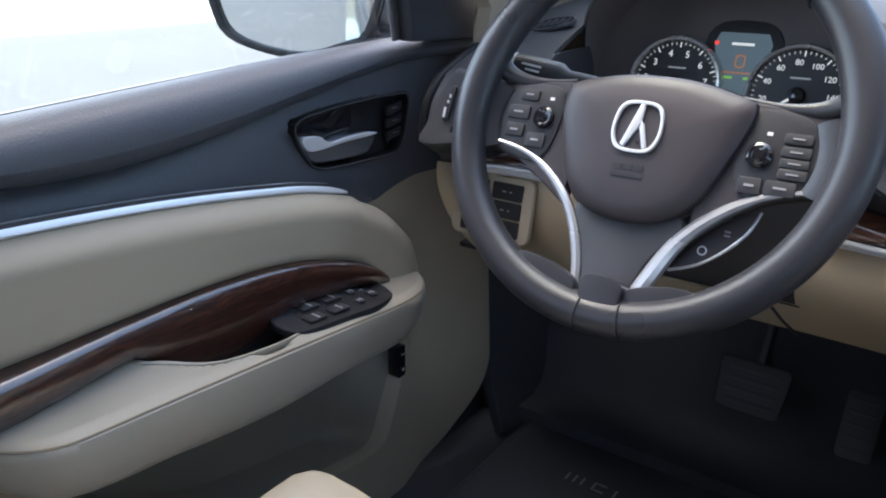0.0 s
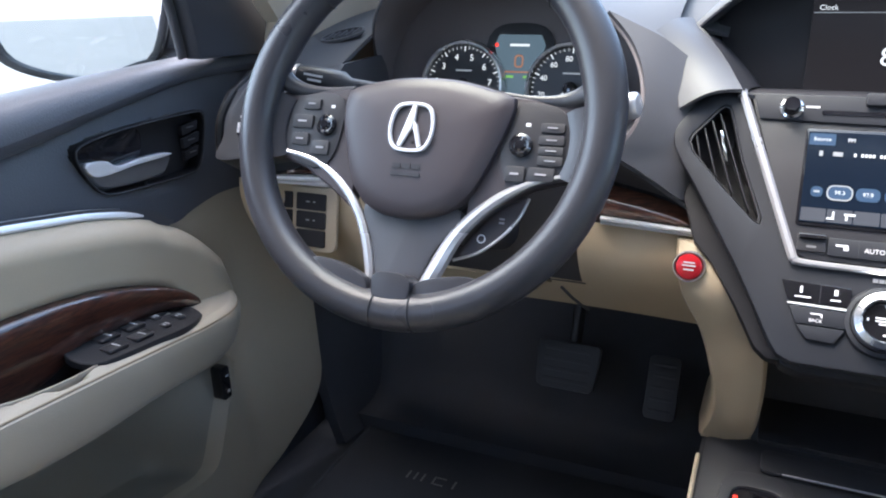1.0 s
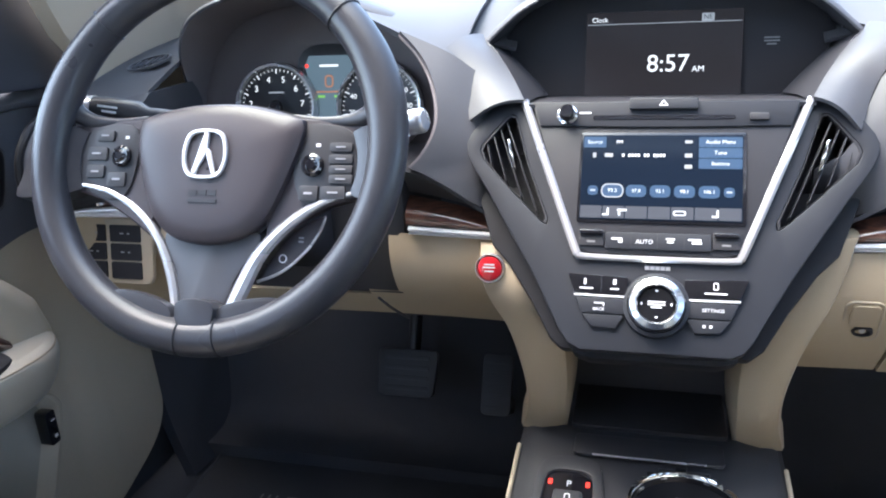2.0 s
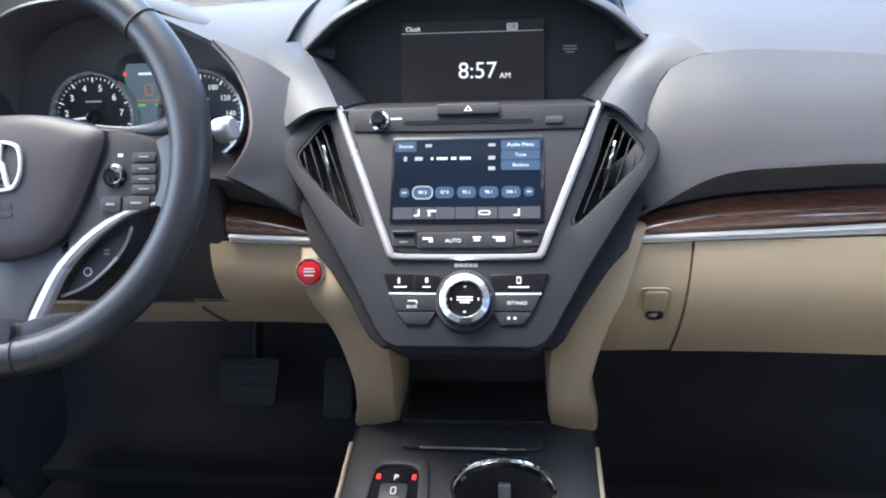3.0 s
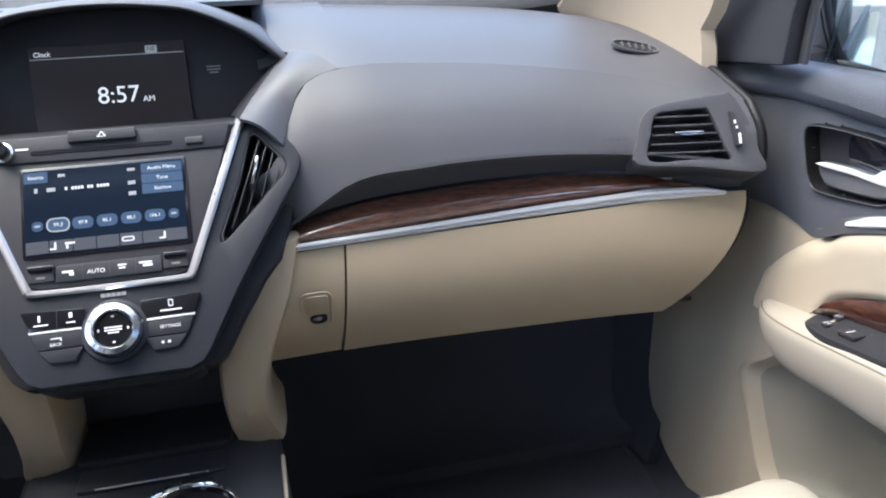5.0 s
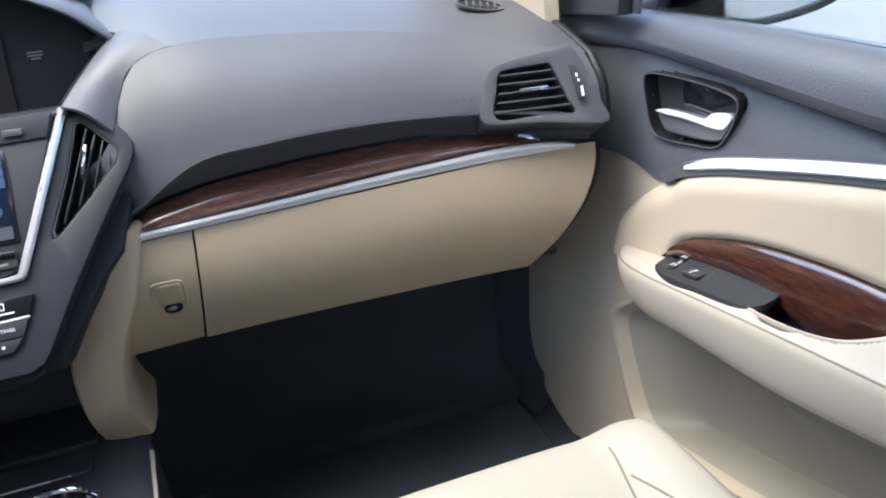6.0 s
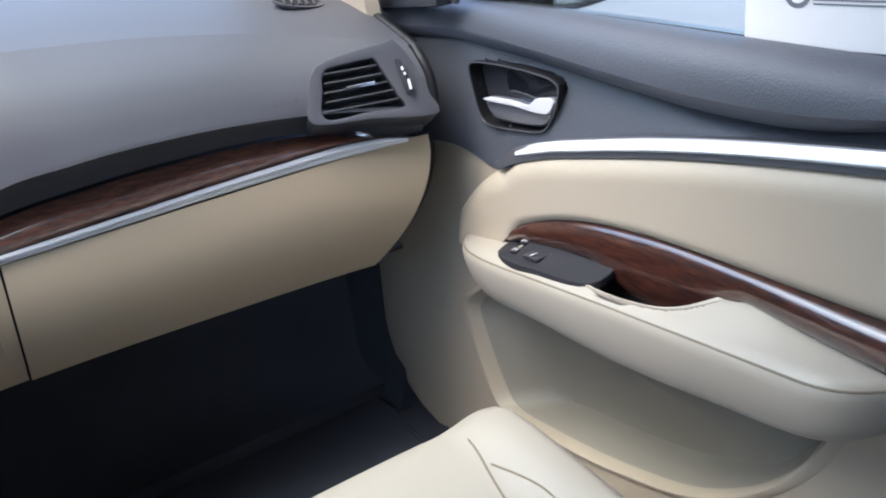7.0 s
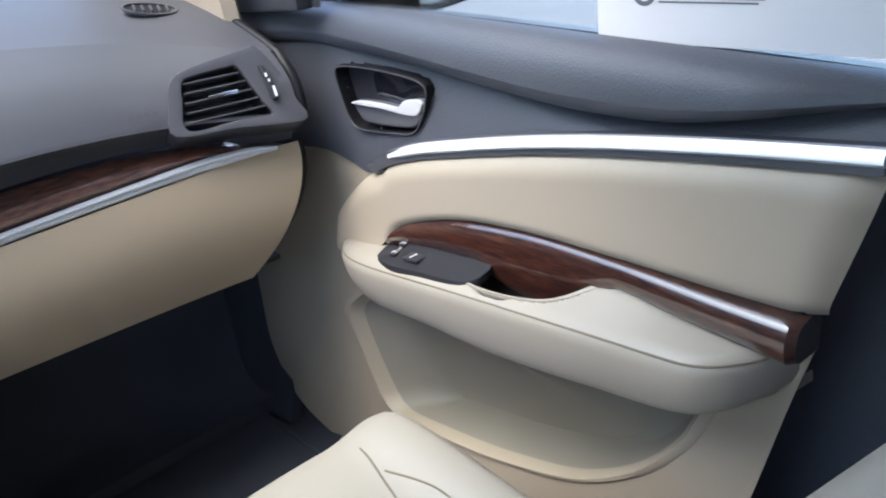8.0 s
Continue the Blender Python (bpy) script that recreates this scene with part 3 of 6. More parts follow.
# switch block left of the wheel
m = basis((1, 0, 0), (0, 0.2, 0.98), (0, -0.98, 0.2), (-0.605, 0.7695, 0.450))
block = part("switch_block", prism(rounded(0.112, 0.080, 0.012, 6, -0.028), 0.007, at(m, 0, 0, -0.003), 0.003, 0, 3), BEIGE_HARD, dash, "tan surround of the switches")
for i in range(2):
    for j in range(3):
        part("switch", prism(rounded((0.034, 0.042)[i], 0.0205, 0.002, 3, (-0.052, -0.008)[i], 0.022 - 0.0225 * j), 0.004, at(m, 0, 0, 0.0018), 0.0012), MATTE, block, "black blank switch")
part("icon", bars([((-0.052, -0.008)[i] + dx, 0.022 - 0.0225 * j, w, 0.0016) for i in range(2) for j in range(2) for dx, w in ((-0.004, 0.005), (0.005, 0.003))], at(m, 0, 0, 0.0059)), KEY_INK, block)

# start button on the tan shoulder
m = basis((1, 0, 0), (0, 0.3, 0.954), (0, -0.954, 0.3), (-0.1668, 0.7545, 0.4545))
start = part("start_button", turned([(0.0, -0.01), (0.0155, -0.01), (0.0155, 0.0), (0.0145, 0.0015), (0.0138, 0.0005), (0.0136, -0.002)], m, 36), SILVER, dash, "silver rim of the start button")
part("button", turned([(0.0, 0.002), (0.009, 0.0025), (0.0125, 0.001), (0.0132, -0.003)], m, 36), RED, start, "glossy red button")
part("print", bars([(0, 0.004, 0.011, 0.0014), (0, 0.001, 0.013, 0.0014), (0, -0.003, 0.010, 0.0014)], at(m, 0, 0, 0.0022)), WHITE_INK, start)

# tan legs from the dash down to the console
for s in (-1, 1):
    inner = curve([0.24, 0.262, 0.285, 0.33, 0.37, 0.43, 0.50], [0.092, 0.088, 0.086, 0.084, 0.087, 0.108, 0.13])
    outer = curve([0.24, 0.262, 0.30, 0.34, 0.38, 0.42, 0.50], [0.146, 0.139, 0.133, 0.138, 0.150, 0.168, 0.19] if s > 0 else [0.146, 0.139, 0.134, 0.140, 0.152, 0.172, 0.190])
    front = curve([0.24, 0.26, 0.28, 0.33, 0.38, 0.45, 0.50], [0.800, 0.787, 0.774, 0.764, 0.764, 0.772, 0.782] if s > 0 else [0.800, 0.787, 0.774, 0.762, 0.758, 0.758, 0.815])
    rows = []
    for k in range(25):
        z = 0.235 + (0.255 if s > 0 else 0.236) * k / 24
        xi, xo, y = inner(z), outer(z), front(z)
        r = 0.012
        rows.append([(s * x, yy, z) for x, yy in ((xi, y + 0.13), (xi, y + 0.05), (xi, y + r), (xi + 0.3 * r, y + 0.3 * r), (xi + r, y), ((xi + xo) / 2, y - 0.003), (xo - r, y + 0.002), (xo - 0.3 * r, y + 0.3 * r + 0.002), (xo, y + r + 0.002), (xo + 0.004, y + 0.05), (xo + 0.004, y + 0.13))])
    rows.append([(x, max(y, 0.805), z + 0.003) for x, y, z in rows[-1]])
    part("leg", thick(grid(rows), 0.006), BEIGE, dash, "smooth tan leg between dash and console")

# side vents
for s in (-1, 1):
    ax = Vector((1, -s * 0.217, 0)).normalized()
    ay = Vector((0, 0.46, 0.888)) - ax * ax.dot(Vector((0, 0.46, 0.888)))
    m = basis(ax, ay.normalized() * 1.09, ax.cross(ay).normalized(), (s * 0.640, 0.764, 0.566))
    outer = [(s * x, y) for x, y in VENT_OUT]
    inner = smooth_line([(s * x, y) for x, y in ((-0.051, -0.024), (-0.047, 0.006), (-0.041, 0.024), (-0.028, 0.028), (0.012, 0.030), (0.021, 0.028), (0.030, 0.006), (0.037, -0.014), (0.041, -0.027), (0.0, -0.025))], 60, True)
    vent = part("side_vent", ring(outer, inner, 0.057, m, 0.003, -0.054), SATIN, dash, "satin grey vent surround")
    part("back", prism(inner, 0.003, m, 0, -0.04), DARK, vent)
    part("wall", ring([(x * 1.01, y * 1.01) for x, y in inner], [(x * 0.985, y * 0.985) for x, y in inner], 0.04, m, 0, -0.04), DARK, vent)
    for k in range(5):
        y = -0.0165 + 0.0098 * k
        x0, x1 = -0.049 + 0.0022 * k, 0.0375 - 0.0040 * k
        part("slat", box((min(s * x0, s * x1), y - 0.0007, -0.016), (max(s * x0, s * x1), y + 0.0007, 0.001), 0.0003, m), SATIN, vent)
    part("tab", prism(rounded(0.034, 0.0035, 0.0012, 3, -s * 0.003, 0.0031), 0.005, m, 0.0008, 0.0), BRIGHT, vent, "chrome vane tab")
    part("thumb_wheel", prism([(s * x, y) for x, y in ((0.046, -0.014), (0.054, -0.014), (0.049, 0.022), (0.042, 0.024))], 0.005, m, 0.0015, 0.004), DARK, vent, "dark thumb wheel")
    part("mark", bars([(s * 0.0515, -0.006, 0.003, 0.011), (s * 0.0475, 0.012, 0.0025, 0.004), (s * 0.049, 0.006, 0.0025, 0.003)], at(m, 0, 0, 0.0092)), WHITE_INK, vent)

# oval demister vents on the top, by the pillars
for s in (-1, 1):
    p0 = Vector(top_at(0.640, 0.25)) * 1.0
    m = basis((0.98, 0, -s * 0.18), (s * 0.06, 0.94, 0.33), (s * 0.17, -0.33, 0.93), (s * p0.x, p0.y, p0.z + 0.0015))
    v2 = part("demister_vent", ring(circle(0.034, 36, ry=0.019), circle(0.0305, 36, ry=0.0155), 0.0035, m, 0.001), SATIN, dash, "oval demister vent")
    part("back", prism(circle(0.0306, 36, ry=0.0156), 0.001, m, 0, 0.0003), MATTE, v2)
    for k in range(5):
        part("slat", prism([(-0.022 + 0.010 * k, -0.009), (-0.0195 + 0.010 * k, -0.009), (-0.0155 + 0.010 * k, 0.009), (-0.018 + 0.010 * k, 0.009)], 0.003, m, 0.0004, 0.001), SATIN, v2)

# hood over the upper display
arc = [(-0.196, 0.920, 0.669), (-0.176, 0.921, 0.687), (-0.150, 0.92, 0.706), (-0.098, 0.92, 0.729), (-0.045, 0.918, 0.737), (0.0, 0.917, 0.739)]
arc = smooth_line(arc + [(-x, y, z) for x, y, z in arc[-2::-1]], 48)
rise = smooth_line([(-0.139, 0.826, 0.617), (-0.157, 0.862, 0.637), (-0.178, 0.897, 0.657), (-0.196, 0.920, 0.669)], 12)[:-1]
lip = rise + arc + [(-x, y, z) for x, y, z in rise[::-1]]
rows = []
for dy, sc, dz in ((0.115, 0.90, -0.012), (0.06, 0.96, -0.006), (0.004, 0.985, -0.003), (0.0, 0.995, -0.0005)):
    rows.append([(x * sc, y + dy, z + dz) for x, y, z in lip])
part("display_cave", grid(rows), CONSOLE, dash, "dark inside of the hood")
rows = []
for k, (dy, sc, dz) in enumerate(((0.0, 0.992, -0.001), (0.0, 1.0, 0.0005), (0.004, 1.012, 0.003), (0.03, 1.035, 0.006), (0.12, 1.09, 0.004), (0.24, 1.15, 0.0))):
    w = [1.0 if k < 2 else min(1, max(0, (z - 0.64) / 0.03)) for x, y, z in lip]
    rows.append([(x * (1 + (sc - 1) * q), min(y + dy * q, 1.19), z + dz * q - 0.03 * max(0, (0.70 - z) / 0.06) * max(0, k - 2) / 3 * q) for (x, y, z), q in zip(lip, w)])
part("display_hood", grid(rows), PAD, dash, "charcoal hood over the upper display")
part("cave_floor", thick(field(lambda u, v: ((-0.142 + 0.284 * u) * (1 + 0.15 * v), 0.824 + 0.15 * v, 0.613 - 0.012 * v), 6, 4), 0.004), CONSOLE, dash, "dark floor of the display recess")
cave_edge = smooth_line([(0.139, 0.824, 0.618), (0.157, 0.862, 0.637), (0.178, 0.897, 0.657), (0.196, 0.920, 0.669), (0.204, 0.942, 0.677)], 21)
outer_edge = {1: smooth_line([(0.181, 0.812, 0.588), (0.192, 0.838, 0.613), (0.205, 0.852, 0.638), (0.226, 0.862, 0.6525), (0.252, 0.866, 0.6590)], 21), -1: smooth_line([(0.196, 0.815, 0.598), (0.204, 0.838, 0.622), (0.214, 0.852, 0.642), (0.224, 0.860, 0.655), (0.236, 0.864, 0.665)], 21)}
for s in (-1, 1):
    def shoulder(u, v):
        p, q = Vector(cave_edge[round(v * 20)]), Vector(outer_edge[s][round(v * 20)])
        w = p.lerp(q, u)
        return s * w.x, w.y - 0.004 * math.sin(math.pi * u), w.z + 0.007 * math.sin(math.pi * u)
    part("shoulder", thick(field(shoulder, 14, 20), 0.004), PAD, dash, "charcoal shoulder beside the hood")

# ---- centre stack ----
A = radians(34)
STACK = basis((1, 0, 0), (0, math.sin(A), math.cos(A)), (0, -math.cos(A), math.sin(A)), (0, 0.826, 0.609))
stack = thing("centre_stack", (0, 0.80, 0.40), "satin charcoal centre stack with screen and round dial", "control panel")


def both(pts):
    """An outline from its left half, top to bottom."""
    return pts + [(-x, y) for x, y in pts[::-1]]


LOBE = [(-0.140, 0.008), (-0.150, 0.0145), (-0.158, 0.0155), (-0.167, 0.0105), (-0.194, -0.028), (-0.1975, -0.038), (-0.196, -0.050), (-0.190, -0.063), (-0.170, -0.093), (-0.143, -0.136), (-0.122, -0.170), (-0.103, -0.204), (-0.088, -0.232), (-0.080, -0.243), (-0.068, -0.2485)]
HOLE = [(-0.1475, -0.008), (-0.1530, -0.0065), (-0.1575, -0.010), (-0.1800, -0.039), (-0.1825, -0.046), (-0.1780, -0.057), (-0.1470, -0.090), (-0.1130, -0.123), (-0.1075, -0.1255), (-0.1070, -0.119), (-0.1300, -0.063)]
openings = [[(s * x, y) for x, y in HOLE] for s in (1, -1)]
part("body", plate(both([(-0.1385, 0.007)] + LOBE[1:]), openings, 0.05, STACK, 0.0022, -0.052), STACK_PLASTIC, stack, "satin charcoal panel with two vents", 22)
part("side_return", prism(both([(-0.150, -0.080), (-0.190, -0.075), (-0.166, -0.142), (-0.147, -0.162), (-0.121, -0.200), (-0.100, -0.236), (-0.088, -0.246)]), 0.03, STACK, 0.004, -0.054), MATTE, stack, "dark return behind the panel")
part("chin", prism(both([(-0.080, -0.238), (-0.077, -0.250), (-0.06, -0.255)]), 0.045, STACK, 0.008, -0.066), MATTE, stack)
# silver frame
line = smooth_line([(-0.1375, 0.004), (-0.134, -0.005), (-0.080, -0.145), (-0.074, -0.154), (-0.062, -0.158), (0.062, -0.158), (0.074, -0.154), (0.080, -0.145), (0.134, -0.005), (0.1375, 0.004)], 90)
frame_path = [STACK @ Vector((x, y, 0.001)) for x, y in line]
part("silver_frame", sweep(frame_path, [(-0.0048, -0.003), (-0.0048, 0.001), (-0.0022, 0.0038), (0.0022, 0.0038), (0.0048, 0.001), (0.0048, -0.003)], up=STACK.to_3x3().col[2], size=lambda t: 0.60 + 0.24 * min(1, max(0, (abs(t - 0.5) - 0.12) / 0.05))), SILVER, stack, "silver trapezoid frame")
part("fascia", prism(both([(-0.130, 0.004), (-0.077, -0.1505), (-0.06, -0.1545)]), 0.004, STACK, 0.001, -0.002), DARK, stack, "dark fascia round the screen")
part("top_plate", prism(both([(-0.128, 0.004), (-0.120, -0.022), (-0.03, -0.0235)]), 0.0035, STACK, 0.001, 0.001), STACK_PLASTIC, stack)
# hazard, disc slot, knob
haz = part("hazard_button", prism(rounded(0.066, 0.012, 0.002, 3, 0.0015, 0.0), 0.007, STACK, 0.001, 0.002), STACK_PLASTIC, stack)
part("mark", ring([(-0.003, -0.003), (0.006, -0.003), (0.0015, 0.0035)], [(-0.0012, -0.0022), (0.0042, -0.0022), (0.0015, 0.0019)], 0.0004, STACK, 0, 0.009), WHITE_INK, haz)
part("disc_slot", prism(rounded(0.136, 0.0042, 0.002, 3, 0.001, -0.0135), 0.001, STACK, 0, 0.0042), GLOSS, stack, "black disc slot")
part("eject_button", prism(rounded(0.018, 0.0075, 0.0015, 3, 0.091, -0.0135), 0.005, STACK, 0.0008, 0.002), DARK, stack)
knob = part("volume_knob", turned([(0.0, 0.016), (0.0065, 0.016), (0.0075, 0.0145), (0.0078, 0.004)], at(STACK, -0.093, -0.0105), 32), GLOSS, stack, "black volume knob")
part("knob_ring", turned([(0.008, 0.003), (0.0105, 0.003), (0.0105, 0.0055), (0.0082, 0.0065)], at(STACK, -0.093, -0.0105), 32), BRIGHT, knob)
part("print", bars([(-0.075, -0.0085, 0.012, 0.0018)], at(STACK, 0, 0, 0.0046)), WHITE_INK, stack)

# touch screen
touch = part("touch_screen", prism(rounded(0.158, 0.094, 0.002, 2, 0.001, -0.0765), 0.002, STACK, 0.0006, 0.0015), GLOSS, stack, "lit blue touch screen")
SC = at(STACK, 0.0005, -0.0765, 0.0037)
part("picture", prism(rounded(0.152, 0.088, 0.001, 2), 0.0004, SC, 0), SCREEN, touch)
SC = at(SC, 0, 0, 0.0005)
part("tile", prism(rounded(0.022, 0.0115, 0.001, 2, -0.064, 0.0365), 0.0003, SC, 0), TILE, touch)
for k, w in enumerate((0.040, 0.040, 0.040)):
    part("tile", prism(rounded(w, 0.0105, 0.001, 2, 0.0555, 0.0368 - 0.0112 * k), 0.0003, SC, 0), TILE, touch)
for k in range(5):
    part("tile", prism(rounded(0.0195, 0.0125, 0.005, 4, -0.045 + 0.0227 * k, -0.0145), 0.0003, SC, 0), TILE, touch)
part("preset_ring", ring(rounded(0.0215, 0.0145, 0.006, 4, -0.045, -0.0145), rounded(0.0190, 0.0120, 0.005, 4, -0.045, -0.0145), 0.0005, SC, 0), LIT_DIM, touch)
for x in (-0.064, 0.064):
    part("tile", prism(rounded(0.010, 0.010, 0.004, 4, x, -0.0145), 0.0003, SC, 0), TILE, touch)
for k in range(7):
    part("tile", prism(rounded(0.0205, 0.0125, 0.0008, 2, -0.0648 + 0.0216 * k, -0.0365), 0.0003, SC, 0), TILE_GREY, touch)
INKS = at(SC, 0, 0, 0.0004)
for body, x, y, size in (("Source", -0.064, 0.0365, 0.0052), ("FM", -0.040, 0.0365, 0.0052), ("Audio Menu", 0.0555, 0.0368, 0.0055), ("Tune", 0.0555, 0.0256, 0.0055), ("Stations", 0.0555, 0.0144, 0.0052), ("99.3", -0.045, -0.0145, 0.0052), ("97.9", -0.0223, -0.0145, 0.005), ("95.1", 0.0004, -0.0145, 0.005), ("98.1", 0.0231, -0.0145, 0.005), ("106.1", 0.0458, -0.0145, 0.005)):
    part("text", lettering(body, size, at(INKS, x, y)), LIT, touch)
part("text", bars([(-0.036 + 0.0030 * k, 0.0225, 0.0021, 0.0030) for k in (0, 2, 3, 4, 5, 7, 8, 10, 11, 12, 13)], INKS), LIT, touch)
part("icon", bars([(-0.064, 0.0225, 0.003, 0.005), (-0.050, 0.0225, 0.008, 0.004), (0.026, 0.0368, 0.007, 0.003), (0.026, 0.0225, 0.007, 0.004), (0.026, 0.011, 0.007, 0.004), (-0.064, -0.0145, 0.005, 0.002), (0.064, -0.0145, 0.005, 0.002)], INKS), LIT_DIM, touch)


def seat_icon(x, y, flip):
    pts = [(0, 0), (0.006, 0), (0.006, 0.0016), (0.002, 0.0016), (0.0016, 0.0075), (0.0, 0.0075)]
    return prism([((x - flip * (px - 0.003)), y + py - 0.0035) for px, py in pts], 0.0004, INKS, 0)


part("icon", seat_icon(-0.0505, -0.0365, 1), LIT, touch)
part("icon", seat_icon(0.0515, -0.0365, 1), LIT, touch)
part("icon", bars([(-0.035, -0.0345, 0.009, 0.002), (-0.0375, -0.038, 0.002, 0.004)], INKS), LIT, touch)
part("icon", ring(rounded(0.012, 0.005, 0.0022, 3, 0.019, -0.0365), rounded(0.0095, 0.0028, 0.0012, 3, 0.019, -0.0365), 0.0004, INKS, 0), LIT, touch)

# climate keys
part("key_plate", prism(rounded(0.098, 0.0165, 0.002, 3, 0.0, -0.1415), 0.003, STACK, 0.001, 0.0015), STACK_PLASTIC, stack)
for s in (-1, 1):
    rock = part("rocker", prism(rounded(0.024, 0.0165, 0.001, 2, s * 0.0625, -0.1395), 0.003, STACK, 0.0008, 0.0015), DARK, stack, "temperature rocker")
    part("cap", prism(rounded(0.022, 0.004, 0.001, 2, s * 0.0625, -0.1345), 0.006, STACK, 0.001, 0.002), GLOSS, rock)
    part("print", bars([(s * 0.0625, -0.1435, 0.008, 0.002)], at(STACK, 0, 0, 0.0046)), GREY_INK, rock)
for x in (-0.0245, 0.0, 0.0245):
    part("gap", bars([(x, -0.1415, 0.0006, 0.016)], at(STACK, 0, 0, 0.0043)), DARK, stack)
part("print", lettering("AUTO", 0.0058, at(STACK, -0.012, -0.1425, 0.0048)), WHITE_INK, stack)
part("print", bars([(-0.038, -0.140, 0.010, 0.002), (-0.0345, -0.1425, 0.004, 0.003), (0.012, -0.139, 0.008, 0.0016), (0.012, -0.142, 0.006, 0.0016), (0.034, -0.139, 0.012, 0.0016), (0.036, -0.142, 0.009, 0.0025)], at(STACK, 0, 0, 0.0045)), WHITE_INK, stack)
part("badge", bars([(-0.010 + 0.0048 * k, -0.1665, 0.0042, 0.0036) for k in range(5)], at(STACK, 0.0015, 0, -0.0018), 0.0006), SILVER, stack, "small silver maker badge as plain blocks")

# keys and the round dial
for s in (-1, 1):
    part("key_panel", prism([(s * x, y) for x, y in ((0.026, -0.177), (0.083, -0.175), (0.076, -0.194), (0.026, -0.1945))], 0.004, STACK, 0.001, -0.002), GLOSS, stack, "glossy black keys")
    part("silver_line", prism([(s * x, y) for x, y in ((0.026, -0.1955), (0.0765, -0.195), (0.0755, -0.1972), (0.026, -0.1977))], 0.004, STACK, 0.0005, -0.002), GRIP, stack)
    part("lower_key", prism([(s * x, y) for x, y in ((0.026, -0.1985), (0.0745, -0.198), (0.068, -0.2135), (0.028, -0.2135))], 0.0035, STACK, 0.001, -0.002), STACK_PLASTIC, stack)
    part("lower_key", prism([(s * x, y) for x, y in ((0.028, -0.2145), (0.0675, -0.2145), (0.058, -0.2265), (0.036, -0.2275))], 0.0035, STACK, 0.001, -0.002), STACK_PLASTIC, stack)
part("gap", bars([(-0.0505, -0.1855, 0.0007, 0.018)], at(STACK, 0, 0, 0.0019)), STACK_PLASTIC, stack)
part("print", bars([(-0.0645, -0.1895, 0.013, 0.0014), (-0.066, -0.183, 0.0022, 0.006), (-0.038, -0.1895, 0.008, 0.0014), (-0.038, -0.1825, 0.003, 0.005), (0.054, -0.1895, 0.020, 0.0014)], at(STACK, 0, 0, 0.0021)), WHITE_INK, stack)
part("print", ring(rounded(0.0045, 0.007, 0.001, 2, 0.054, -0.1825), rounded(0.003, 0.005, 0.0005, 2, 0.054, -0.1825), 0.0004, STACK, 0, 0.0021), WHITE_INK, stack)
part("print", lettering("SETTINGS", 0.0045, at(STACK, 0.052, -0.2055, 0.0018)), WHITE_INK, stack)
part("print", lettering("BACK", 0.0042, at(STACK, -0.052, -0.2095, 0.0018)), WHITE_INK, stack)
part("print", bars([(-0.052, -0.2035, 0.009, 0.0012), (-0.0475, -0.2048, 0.0012, 0.003), (0.044, -0.2205, 0.0025, 0.0025), (0.050, -0.2205, 0.0025, 0.0025)], at(STACK, 0, 0, 0.0017)), WHITE_INK, stack)
DIALM = at(STACK, 0.001, -0.203)
dial = part("dial_ring", turned([(0.0165, 0.006), (0.0178, 0.0125), (0.0195, 0.0145), (0.0245, 0.0125), (0.0262, 0.004), (0.0265, -0.003)], DIALM, 56), CHROME, stack, "polished silver dial")
part("dial_collar", turned([(0.0268, -0.003), (0.0268, 0.003), (0.0305, 0.002), (0.032, -0.003)], DIALM, 48), STACK_PLASTIC, stack)
part("dial_face", turned([(0.0, 0.0085), (0.012, 0.0085), (0.0166, 0.0075), (0.0168, 0.0)], DIALM, 40), GLOSS, dial, "black centre of the dial")
part("print", bars([(0, 0.002, 0.016, 0.0014), (0, -0.0006, 0.016, 0.0014), (0, -0.0032, 0.010, 0.0014), (-0.0135, 0, 0.0015, 0.0025), (0.0135, 0, 0.0015, 0.0025), (0, 0.0125, 0.0025, 0.0015), (0, -0.0125, 0.0025, 0.0015)], at(DIALM, 0, 0, 0.0087)), WHITE_INK, dial)
for k in range(8):
    a = 2 * math.pi * (k + 0.5) / 8
    part("notch", box((-0.00025, 0.0205, 0.0130), (0.00025, 0.0240, 0.0142), 0, DIALM @ Matrix.Rotation(a, 4, "Z")), STACK_PLASTIC, dial)

# tall vents beside the screen
for s in (-1, 1):
    gap = [(-s * x, y) for x, y in HOLE]
    vent = part("vent", ring([(x - (x - s * 0.15) * 0.015, y - (y + 0.06) * 0.015) for x, y in gap], [(x - (x - s * 0.15) * 0.07, y - (y + 0.06) * 0.045) for x, y in gap], 0.034, STACK, 0.0006, -0.037), DARK, stack, "black vent with upright slats", 22)
    part("back", prism(gap, 0.002, STACK, 0, -0.036), MATTE, vent)
    for k in range(4):
        t = 0.10 + 0.26 * k
        a0 = (0.1535 + 0.025 * t, -0.012 - 0.030 * t)
        a1 = (0.1125 + 0.064 * t, -0.117 + 0.060 * t)
        part("slat", prism([(s * a0[0], a0[1]), (s * (a0[0] + 0.0013), a0[1]), (s * (a1[0] + 0.0013), a1[1]), (s * a1[0], a1[1])], 0.016, STACK, 0.0003, -0.021), DARK, vent)
    part("tab", prism([(s * x, y) for x, y in ((0.1515, -0.036), (0.1545, -0.036), (0.1465, -0.066), (0.1425, -0.068))], 0.008, STACK, 0.001, -0.006), BRIGHT, vent, "chrome vane tab")

